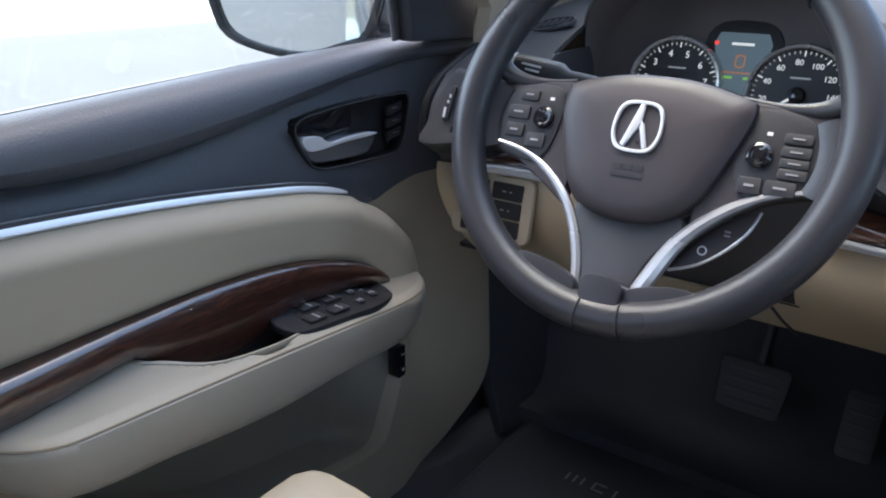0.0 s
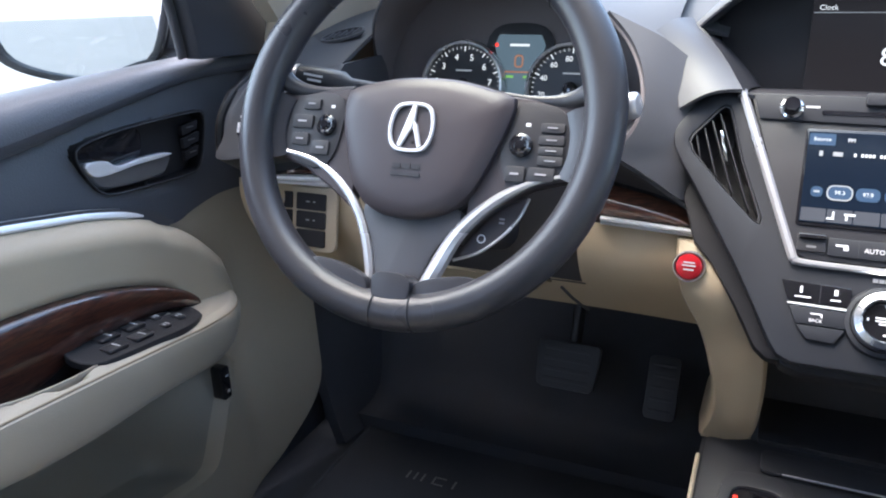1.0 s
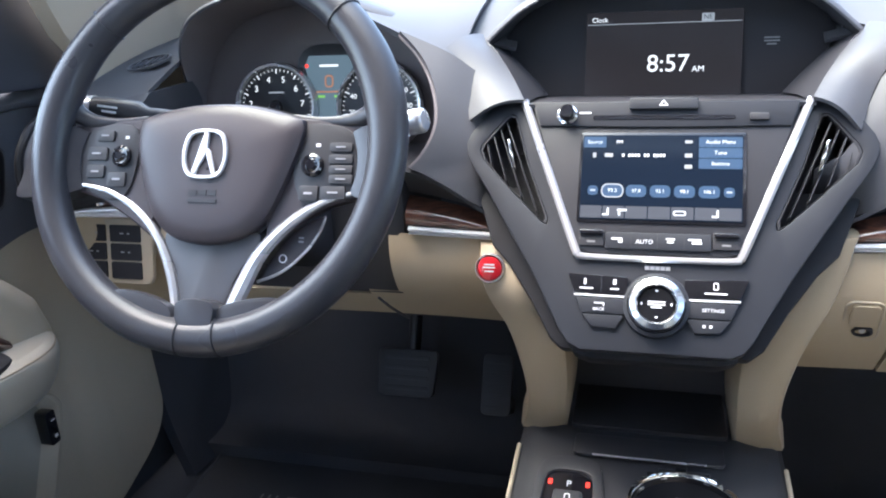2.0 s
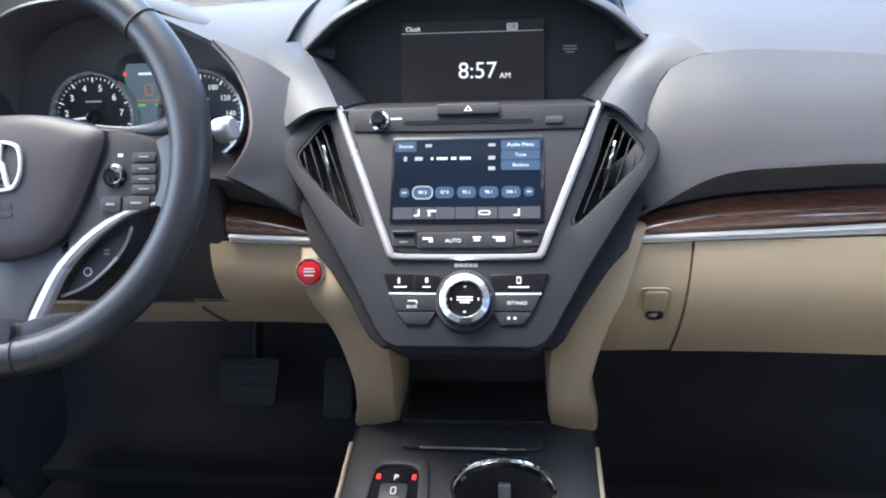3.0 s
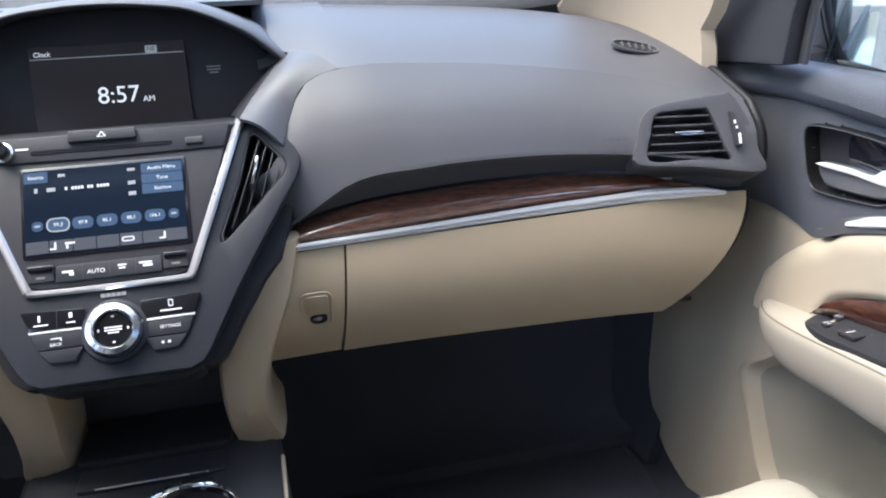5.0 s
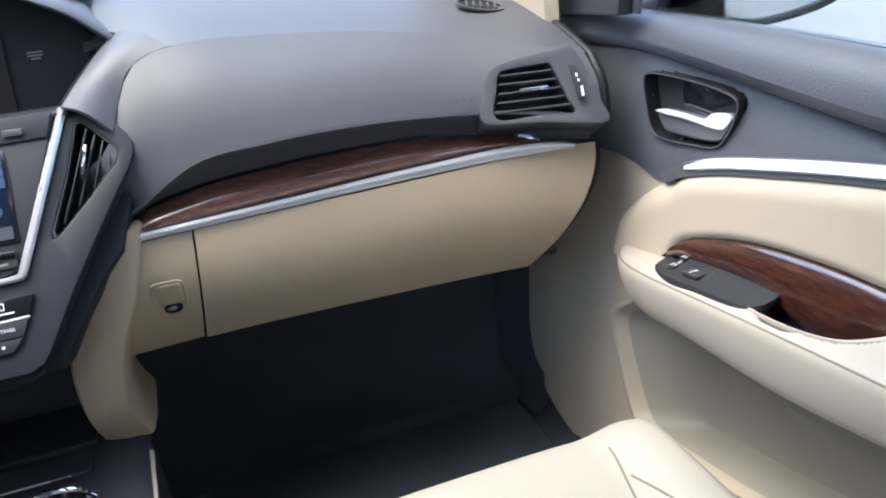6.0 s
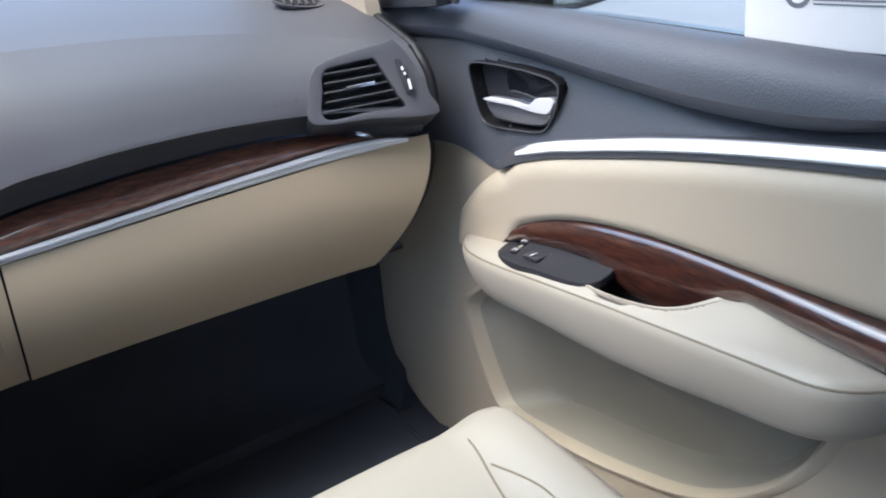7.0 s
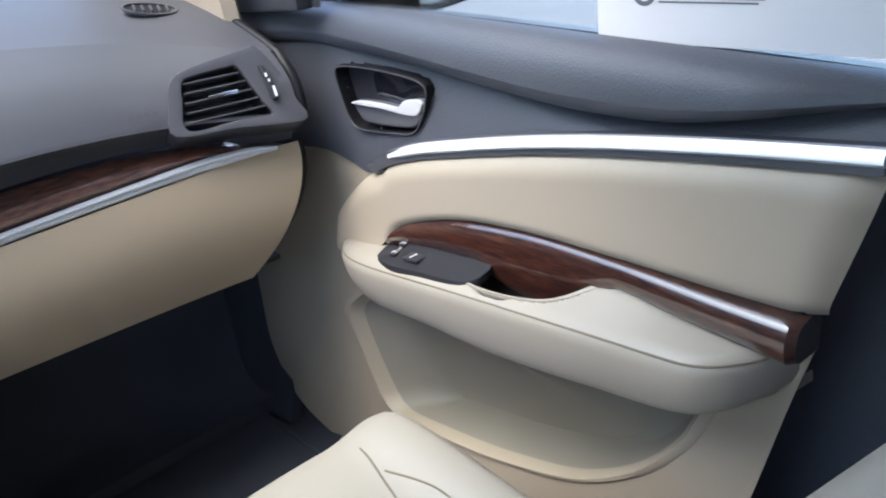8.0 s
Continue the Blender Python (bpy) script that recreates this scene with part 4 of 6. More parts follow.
# upper display in its black cave
UP = basis((1, 0, 0), (0, math.sin(radians(16)), math.cos(radians(16))), (0, -math.cos(radians(16)), math.sin(radians(16))), (0, 0.9515, 0.694))
display = thing("upper_display", (0, 0.95, 0.60), "dark glossy upper display that shows the clock", "screen")
part("panel", prism(both([(-0.02, 0.042), (-0.10, 0.034), (-0.155, 0.010), (-0.178, -0.022), (-0.172, -0.042), (-0.135, -0.100)]), 0.01, UP, 0.001, -0.014), MATTE, display, "glossy black panel")
glass = part("screen", prism(rounded(0.169, 0.110, 0.001, 2, -0.0005, -0.054), 0.003, UP, 0.0004, -0.003), SCREEN_TOP, display, "dim screen")
part("line", bars([(-0.0005, -0.0125, 0.166, 0.0007)], at(UP, 0, 0, 0.0003)), LIT_DIM, glass)
part("text", lettering("Clock", 0.0075, at(UP, -0.070, -0.0075, 0.0004)), LIT, glass)
part("text", lettering("8:57", 0.027, at(UP, 0.006, -0.058, 0.0004)), LIT, glass)
part("text", lettering("AM", 0.0092, at(UP, 0.0385, -0.0640, 0.0004)), LIT, glass)
part("tag", prism(rounded(0.013, 0.0085, 0.001, 2, 0.047, -0.0075), 0.0003, UP, 0, 0.0002), LIT_DIM, glass)
part("text", lettering("NE", 0.0075, at(UP, 0.047, -0.0075, 0.0008)), DARK, glass)
part("lamp_label", bars([(0.114, -0.031, 0.016, 0.0016), (0.114, -0.0345, 0.016, 0.0016), (0.114, -0.038, 0.010, 0.0016)], at(UP, 0, 0, -0.0035)), GREY_INK, display)

# ---- instrument cluster ----
cluster = thing("instrument_cluster", (-0.42, 0.96, 0.55), "round black dials with white numbers under a charcoal hood", "instrument panel")
lip = [(-0.585, 0.52), (-0.603, 0.58), (-0.604, 0.625), (-0.588, 0.672), (-0.555, 0.707), (-0.50, 0.728), (-0.43, 0.735), (-0.375, 0.729), (-0.340, 0.715), (-0.300, 0.695), (-0.272, 0.668), (-0.256, 0.635), (-0.250, 0.60), (-0.262, 0.556), (-0.29, 0.53)]
lip = smooth_line(lip, 60)
rows, inner_rows = [], []
for k, (y, sc, lift) in enumerate(((0.985, 0.955, -0.010), (0.94, 0.975, -0.006), (0.89, 0.99, -0.002), (0.868, 1.0, 0.0), (0.866, 1.008, 0.002), (0.872, 1.03, 0.004), (0.90, 1.06, 0.004), (0.95, 1.075, 0.0), (1.0, 1.08, -0.012))):
    row = []
    for x, z in lip:
        deep = min(0.85, max(0, (0.735 - z) / 0.17))
        row.append((-0.43 + (x + 0.43) * sc, y + (0.975 - y) * deep if y < 0.975 else y, 0.60 + (z - 0.60) * (sc if sc < 1.0 else 1 + (sc - 1) * 0.3) + lift))
    (inner_rows if k < 4 else rows).append(row)
rows.insert(0, inner_rows[-1])
part("hood", grid(rows), PAD, cluster, "charcoal hood round the dials")
part("hood_lining", grid(inner_rows), LINING, cluster, "dark lining of the hood")
BACKM = basis((1, 0, 0), (0, math.sin(radians(12)), math.cos(radians(12))), (0, -math.cos(radians(12)), math.sin(radians(12))), (0, 0.957, 0.594))
part("backing", prism([(-0.60, -0.08), (-0.265, -0.08), (-0.255, 0.01), (-0.275, 0.075), (-0.32, 0.115), (-0.37, 0.133), (-0.43, 0.142), (-0.50, 0.137), (-0.56, 0.11), (-0.60, 0.04)], 0.01, BACKM, 0, -0.022), LINING, cluster, "dark face behind the dials")
for name, cx, marks, count, zero in (("tachometer", -0.490, "12345678", 8, 0), ("speedometer", -0.346, ("20", "40", "60", "80", "100", "120", "140", "160"), 8, 0)):
    M = at(BACKM, cx, -0.004)
    d = part(name, turned([(0.0, -0.002), (0.050, -0.002), (0.0525, 0.0)], M, 48), DIAL, cluster, "black dial with white numbers")
    part("rim", turned([(0.0525, -0.004), (0.0535, 0.006), (0.0565, 0.007), (0.0585, 0.002), (0.0585, -0.01)], M, 56), SILVER, d, "silver dial rim")
    for k, body in enumerate(marks):
        a = radians(222 - 264 * (k + (0 if name == "tachometer" else 1)) / (8 if name == "tachometer" else 8.4))
        if name == "tachometer":
            a = radians(205 - 230 * k / 7)
        part("number", lettering(body, 0.0115 if name == "tachometer" else 0.0092, at(M, 0.0375 * math.cos(a), 0.0375 * math.sin(a), 0.0)), LIT, d)
    ticks = []
    for k in range(41):
        a = radians(225 - 270 * k / 40)
        r0 = 0.0445 if k % 5 == 0 else 0.0475
        ticks.append(box((r0, -0.0007 if k % 5 == 0 else -0.0003, 0), (0.051, 0.0007 if k % 5 == 0 else 0.0003, 0.0004), 0, at(M, 0, 0, -0.0015) @ Matrix.Rotation(a, 4, "Z")))
    part("scale", join(*ticks), LIT, d)
    a = radians(215 if name == "speedometer" else 185)
    part("needle", prism([(-0.004, -0.0016), (0.046, -0.0005), (0.046, 0.0005), (-0.004, 0.0016)], 0.0012, at(M, 0, 0, 0.004) @ Matrix.Rotation(a, 4, "Z"), 0.0002), LIT, d, "white needle")
    part("boss", turned([(0.0, 0.007), (0.008, 0.006), (0.010, 0.002)], M, 28), GLOSS, d)
    part("print", bars([(0, 0.020, 0.022, 0.002)], at(M, 0, 0, -0.001)), LIT_DIM, d)
info = part("info_display", prism(smooth_line([(-0.460, -0.03), (-0.376, -0.03), (-0.372, 0.045), (-0.385, 0.072), (-0.418, 0.078), (-0.451, 0.072), (-0.464, 0.045)], 32, True), 0.004, BACKM, 0.0008, -0.0135), DIAL, cluster, "small lit info display")
IM = at(BACKM, -0.418, 0.0, -0.0090)
part("picture", prism([(-0.022, -0.02), (0.022, -0.02), (0.024, 0.015), (0.034, 0.050), (0.028, 0.063), (-0.028, 0.063), (-0.034, 0.050), (-0.024, 0.015)], 0.0004, IM, 0), PALE_SCREEN, info)
part("line", bars([(0, 0.0165, 0.048, 0.002)], at(IM, 0, 0, 0.0005)), LIT_AMBER, info)
part("line", bars([(-0.014, 0.0105, 0.016, 0.003), (0.014, 0.0105, 0.014, 0.003)], at(IM, 0, 0, 0.0005)), LIT_GREEN, info)
part("symbol", ring(rounded(0.012, 0.016, 0.004, 3, 0.0, 0.030), rounded(0.008, 0.012, 0.003, 3, 0.0, 0.030), 0.0004, at(IM, 0, 0, 0.0005), 0), LIT_AMBER, info)
part("text", bars([(0, 0.050, 0.026, 0.003)], at(IM, 0, 0, 0.0006)), LIT, info)
part("warning_lamp", turned([(0.0, 0.001), (0.0025, 0.0)], at(BACKM, -0.449, 0.05, -0.008), 12), LED_RED, cluster)

# ---- steering wheel ----
T = radians(25.8)
WHEEL = basis((1, 0, 0), (0, math.sin(T), math.cos(T)), (0, -math.cos(T), math.sin(T)), (-0.411, 0.668, 0.595))
wheel = thing("steering_wheel", tuple(WHEEL.translation), "black leather steering wheel with silver spokes and plain hub", "steering wheel")
R, TUBE = 0.1768, 0.0175
rows = []
for i in range(96):
    a = 2 * math.pi * i / 96
    c, s_ = math.cos(a), math.sin(a)
    # thumb swells at ten and two, flatter behind
    swell = 1 + 0.10 * math.exp(-((math.degrees(math.atan2(s_, abs(c))) - 18) / 16) ** 2)
    rows.append([WHEEL @ Vector(((R + TUBE * swell * math.cos(b)) * c, (R + TUBE * swell * math.cos(b)) * s_, 0.014 + TUBE * 0.95 * math.sin(b))) for b in np.linspace(0, 2 * math.pi, 20, endpoint=False)])
part("rim", grid(rows, close_u=True, close_v=True), LEATHER, wheel, "black leather rim")
for a in (45, 135, 267, 279.5):
    ang = radians(a)
    pts = [WHEEL @ Vector(((R + (TUBE + 0.0006) * math.cos(b)) * math.cos(ang), (R + (TUBE + 0.0006) * math.cos(b)) * math.sin(ang), 0.014 + (TUBE * 0.95 + 0.0006) * math.sin(b))) for b in np.linspace(0, 2 * math.pi, 24, endpoint=False)]
    part("rim_seam", sweep(pts, circle(0.0009, 6), up=WHEEL.to_3x3().col[2].cross(Vector((0.3, 0.2, 0.9))), closed=True), DARK, wheel)
# hub pad, domed
pad = smooth_line([(-0.080, 0.022), (-0.074, 0.032), (-0.035, 0.042), (0.0, 0.045), (0.04, 0.043), (0.085, 0.032), (0.094, 0.024), (0.089, 0.0), (0.074, -0.040), (0.060, -0.066), (0.034, -0.084), (0.0, -0.090), (-0.034, -0.084), (-0.056, -0.066), (-0.068, -0.040), (-0.080, 0.0)], 64, True)
rows = []
for k, (sc, h) in enumerate(((1.0, -0.01), (1.0, 0.006), (0.985, 0.0105), (0.93, 0.014), (0.78, 0.017), (0.55, 0.0185), (0.28, 0.0192), (0.02, 0.0193))):
    rows.append([WHEEL @ Vector((0.003 + (x - 0.003) * sc, -0.02 + (y + 0.02) * sc, h)) for x, y in pad])
part("hub", grid(rows, close_v=True), HUB, wheel, "dark domed airbag pad")
part("hub_gap", ring([(x * 1.035 + 0.0, -0.02 + (y + 0.02) * 1.035) for x, y in pad], [(x * 1.0, y) for x, y in pad], 0.006, WHEEL, 0, -0.006), DARK, wheel)
# maker's mark as a plain oval with two bars
LOGO = at(WHEEL, 0.0, -0.006, 0.0185)
mark = part("badge", ring(smooth_line([(-0.023, -0.002), (-0.018, 0.019), (0, 0.0235), (0.018, 0.019), (0.023, -0.002), (0.017, -0.020), (0, -0.0235), (-0.017, -0.020)], 48, True), smooth_line([(-0.0200, -0.002), (-0.0155, 0.0165), (0, 0.0205), (0.0155, 0.0165), (0.0200, -0.002), (0.0145, -0.0175), (0, -0.0205), (-0.0145, -0.0175)], 48, True), 0.004, LOGO, 0.0012), GRIP, wheel, "chrome oval badge")
for s in (-1, 1):
    part("bar", prism([(0.0022, 0.006), (0.0052, 0.003), (0.0122, -0.0172), (0.0088, -0.0192), (0.0022, -0.001)] if s > 0 else [(0.0026, 0.0205), (-0.0012, 0.0205), (-0.0122, -0.0172), (-0.0088, -0.0192), (0.0006, -0.001), (0.0026, 0.006)], 0.0035, LOGO, 0.0006), GRIP, mark)
part("print", bars([(-0.0075, -0.0425, 0.0085, 0.005), (0.0025, -0.0425, 0.0085, 0.005), (0.0125, -0.0425, 0.0085, 0.005), (0.0025, -0.0500, 0.030, 0.003)], at(WHEEL, -0.0025, 0, 0.0184), 0.0012), DARK, wheel, "embossed marks on the pad")
# spoke bodies with the switch pods
for s in (-1, 1):
    pod = [(s * x, y) for x, y in ((0.075, 0.033), (0.115, 0.031), (0.168, 0.025), (0.170, -0.010), (0.160, -0.038), (0.118, -0.050), (0.085, -0.068), (0.060, -0.085), (0.058, -0.04))]
    spoke = part("spoke", prism(pod, 0.016, WHEEL, 0.004, -0.012, 3), HUB, wheel, "dark spoke with switches")
    M = at(WHEEL, 0, 0, 0.004)
    if s < 0:
        keys = [((-0.120, 0.0145), 0.020, 0.011), ((-0.128, -0.0035), 0.024, 0.0135), ((-0.128, -0.0215), 0.020, 0.0125), ((-0.103, -0.029), 0.020, 0.014)]
        ctr = (-0.100, -0.006)
    else:
        keys = [((0.130, 0.004), 0.022, 0.0085), ((0.1305, -0.007), 0.023, 0.0085), ((0.131, -0.0165), 0.023, 0.0075), ((0.1315, -0.0255), 0.023, 0.0085), ((0.101, -0.039), 0.019, 0.014), ((0.125, -0.038), 0.024, 0.012)]
        ctr = (0.103, -0.013)
    part("pod", prism(smooth_line([(s * x, y) for x, y in ((0.086, 0.022), (0.135, 0.021), (0.146, -0.005), (0.143, -0.034), (0.105, -0.049), (0.086, -0.030))], 36, True), 0.0022, M, 0.001), DARK, spoke)
    for (x, y), w, h in keys:
        key = part("key", prism(rounded(w, h, 0.002, 3, x, y), 0.0042, M, 0.0014), KEY_BLACK, spoke)
        part("print", bars([(x, y, w * 0.42, h * 0.14)], at(M, 0, 0, 0.0046)), KEY_INK, key)
    part("joystick", turned([(0.0, 0.008), (0.004, 0.008), (0.006, 0.006), (0.008, 0.0065), (0.0105, 0.005), (0.011, 0.0)], at(M, *ctr), 28), GLOSS, spoke)
    part("print", bars([(ctr[0] + 0.004, ctr[1] + 0.019, 0.0045, 0.0030)], at(M, 0, 0, 0.0023)), WHITE_INK, spoke)
for s in (-1, 1):
    ridge = [WHEEL @ Vector((s * x, y, z)) for x, y, z in smooth_line([(0.078, 0.034, 0.000), (0.112, 0.030, 0.001), (0.140, 0.031, 0.003), (0.158, 0.038, 0.006), (0.170, 0.052, 0.010)], 24)]
    part("rim_flare", sweep(ridge, circle(1.0, 14, ry=0.7), up=WHEEL.to_3x3().col[2], size=lambda t: 0.0030 + 0.0110 * t**2), LEATHER, wheel, "leather ridge running from rim to hub")
    root = [WHEEL @ Vector((s * x, y, z)) for x, y, z in smooth_line([(0.146, 0.020, 0.003), (0.152, 0.0, 0.004), (0.152, -0.022, 0.004), (0.146, -0.040, 0.002)], 20)]
    part("rim_root", sweep(root, [(-0.010, -0.006), (-0.006, 0.004), (0.002, 0.008), (0.014, 0.009), (0.016, -0.006)] if s < 0 else [(0.010, -0.006), (0.006, 0.004), (-0.002, 0.008), (-0.014, 0.009), (-0.016, -0.006)], up=WHEEL.to_3x3().col[2]), LEATHER, wheel, "leather side of the spoke")
# silver blades sweeping from the spokes to the foot
blade_l = [(-0.155, -0.033), (-0.108, -0.042), (-0.073, -0.063), (-0.048, -0.092), (-0.032, -0.130), (-0.024, -0.172)]
wide_l = [0.0016, 0.003, 0.0042, 0.005, 0.0052, 0.0042]
blade_r = [(0.152, -0.036), (0.116, -0.046), (0.083, -0.067), (0.055, -0.097), (0.036, -0.136), (0.021, -0.168)]
wide_r = [0.0016, 0.0036, 0.0055, 0.0068, 0.0078, 0.0055]
for line, wide in ((blade_l, wide_l), (blade_r, wide_r)):
    c = smooth_line(line, 30)
    wf = curve(np.linspace(0, 1, 6), wide)
    path = [WHEEL @ Vector((x, y, 0.006 - 0.004 * k / 29)) for k, (x, y) in enumerate(c)]
    part("silver_blade", sweep(path, [(-1, -0.4), (-0.8, 0.3), (-0.2, 0.62), (0.5, 0.5), (1, 0.0), (0.9, -0.5)], up=WHEEL.to_3x3().col[2], size=wf), SILVER, wheel, "silver blade trim")
# foot spoke
foot = part("foot_spoke", prism(smooth_line([(-0.046, -0.080), (-0.030, -0.118), (-0.021, -0.155), (-0.019, -0.185), (0.019, -0.185), (0.022, -0.155), (0.034, -0.118), (0.056, -0.078), (0.0, -0.074)], 40, True), 0.014, WHEEL, 0.003, -0.010), SATIN, wheel, "satin lower spoke")
part("foot_pad", prism([(x + 0.007, y) for x, y in smooth_line([(-0.020, -0.146), (0.0, -0.141), (0.018, -0.146), (0.0175, -0.168), (0.015, -0.179), (-0.015, -0.179), (-0.0175, -0.168)], 32, True)], 0.0265, WHEEL, 0.004, 0.0), LEATHER, wheel, "leather foot of the rim")
for s in (-1, 1):
    part("rim_joint", prism(smooth_line([(s * 0.024, -0.150), (s * 0.055, -0.138), (s * 0.085, -0.138), (s * 0.060, -0.166), (s * 0.022, -0.172)], 24, True), 0.016, WHEEL, 0.004, 0.004), LEATHER, wheel)
# leaf-shaped key beside the lower blade
leaf = part("leaf_key", prism(smooth_line([(0.112, -0.058), (0.090, -0.068), (0.070, -0.088), (0.050, -0.120), (0.072, -0.110), (0.092, -0.093), (0.106, -0.074)], 36, True), 0.006, at(WHEEL, 0, 0, -0.014), 0.001), HUB, wheel, "dark leaf-shaped key panel")
edge = [WHEEL @ Vector((x, y, -0.009)) for x, y in smooth_line([(0.113, -0.057), (0.107, -0.075), (0.093, -0.094), (0.073, -0.111), (0.049, -0.121)], 20)]
part("leaf_edge", sweep(edge, circle(0.0016, 8), up=WHEEL.to_3x3().col[2]), SILVER, leaf, "silver edge")
part("print", bars([(0.091, -0.0785, 0.005, 0.0018), (0.091, -0.082, 0.005, 0.0018)], at(WHEEL, 0, 0, -0.0075)), KEY_INK, leaf)
part("print", ring(circle(0.0042, 16, 0.074, -0.0985), circle(0.003, 16, 0.074, -0.0985), 0.0004, at(WHEEL, 0, 0, -0.0075), 0), WHITE_INK, leaf)
# column shroud and stalks
col = thing("steering_column", (-0.411, 0.80, 0.50), "black plastic steering column with two stalks", "steering column")
shroud = sweep([WHEEL @ Vector((0, 0.0, -0.02)), WHEEL @ Vector((0, -0.01, -0.10)), WHEEL @ Vector((0, -0.02, -0.22))], [(x, y - 0.03) for x, y in rounded(0.11, 0.09, 0.025)], up=WHEEL.to_3x3().col[1])
part("shroud", shroud, DARK, col, "black column shroud")
stalk_l = part("stalk", sweep([(-0.46, 0.745, 0.610), (-0.52, 0.725, 0.621), (-0.528, 0.723, 0.6225), (-0.565, 0.716, 0.629), (-0.579, 0.713, 0.630)], circle(0.0138, 20), size=lambda t: 0.62 if t < 0.3 else 1.0), DARK, col, "black light stalk")
part("cap", sweep([(-0.5745, 0.7137, 0.6300), (-0.582, 0.7125, 0.6305)], circle(0.0144, 24)), SILVER, stalk_l, "silver end of the stalk")
part("print", bars([(0.0, 0.002, 0.022, 0.0022), (0.002, -0.003, 0.016, 0.0022)], basis((0.975, 0.1, -0.15), (0.15, 0.2, 0.97), (0.1, -0.97, 0.2), (-0.553, 0.7045, 0.632))), WHITE_INK, stalk_l)
stalk_r = part("stalk", sweep([(-0.36, 0.755, 0.600), (-0.27, 0.745, 0.606), (-0.235, 0.737, 0.611)], circle(0.009, 16), size=lambda t: 0.75 + 0.45 * t), DARK, col, "black wiper stalk")
part("cap", sweep([(-0.238, 0.7375, 0.6105), (-0.231, 0.7363, 0.6117), (-0.226, 0.7354, 0.6126), (-0.223, 0.7349, 0.6131), (-0.2212, 0.7346, 0.6134), (-0.2205, 0.7345, 0.6135)], circle(0.0125, 24), size=lambda t: (1 - 0.96 * t**4) ** 0.5), SILVER, stalk_r, "silver end of the stalk")

# ---- front doors ----
sill_z = curve([0.08, 0.15, 0.36, 0.58, 0.77, 0.95], [0.605, 0.611, 0.623, 0.634, 0.640, 0.645])
chrome_z = curve([0.08, 0.13, 0.25, 0.39, 0.51, 0.61, 0.65, 0.675], [0.571, 0.567, 0.556, 0.538, 0.516, 0.493, 0.479, 0.465])
wood_hi = curve([0.10, 0.15, 0.22, 0.33, 0.44, 0.53, 0.58, 0.63, 0.66, 0.680], [0.447, 0.446, 0.445, 0.446, 0.4445, 0.434, 0.421, 0.402, 0.385, 0.368])
wood_lo = curve([0.10, 0.16, 0.26, 0.337, 0.40, 0.50, 0.58, 0.64, 0.680], [0.408, 0.411, 0.417, 0.422, 0.409, 0.399, 0.392, 0.382, 0.366])
arm_hi = curve([0.10, 0.16, 0.206, 0.349, 0.494, 0.60, 0.672, 0.70, 0.775], [0.412, 0.411, 0.407, 0.396, 0.384, 0.374, 0.367, 0.363, 0.352])
arm_lo = curve([0.10, 0.157, 0.172, 0.198, 0.245, 0.33, 0.434, 0.563, 0.68, 0.72, 0.775], [0.42, 0.402, 0.379, 0.361, 0.344, 0.331, 0.318, 0.313, 0.309, 0.314, 0.330])
rear_y = curve([-0.05, 0.25, 0.39, 0.44, 0.53, 0.66], [0.27, 0.203, 0.171, 0.157, 0.132, 0.10])
low_fore = curve([0.60, 0.655, 0.675, 0.69, 0.71, 0.73, 0.765, 0.82, 0.95], [0.47, 0.458, 0.451, 0.451, 0.456, 0.460, 0.465, 0.467, 0.47])
crease = curve([0.09, 0.17, 0.27, 0.36, 0.48, 0.62, 0.75, 0.95], [0.60, 0.582, 0.562, 0.560, 0.570, 0.584, 0.595, 0.60])


pocket_line = smooth_line([(0.784, 0.232), (0.772, 0.250), (0.738, 0.276), (0.70, 0.31), (0.45, 0.335), (0.272, 0.335), (0.263, 0.297), (0.297, 0.24), (0.343, 0.196), (0.403, 0.160), (0.489, 0.133), (0.556, 0.118), (0.65, 0.104), (0.705, 0.10), (0.732, 0.116), (0.769, 0.185)], 72, True)


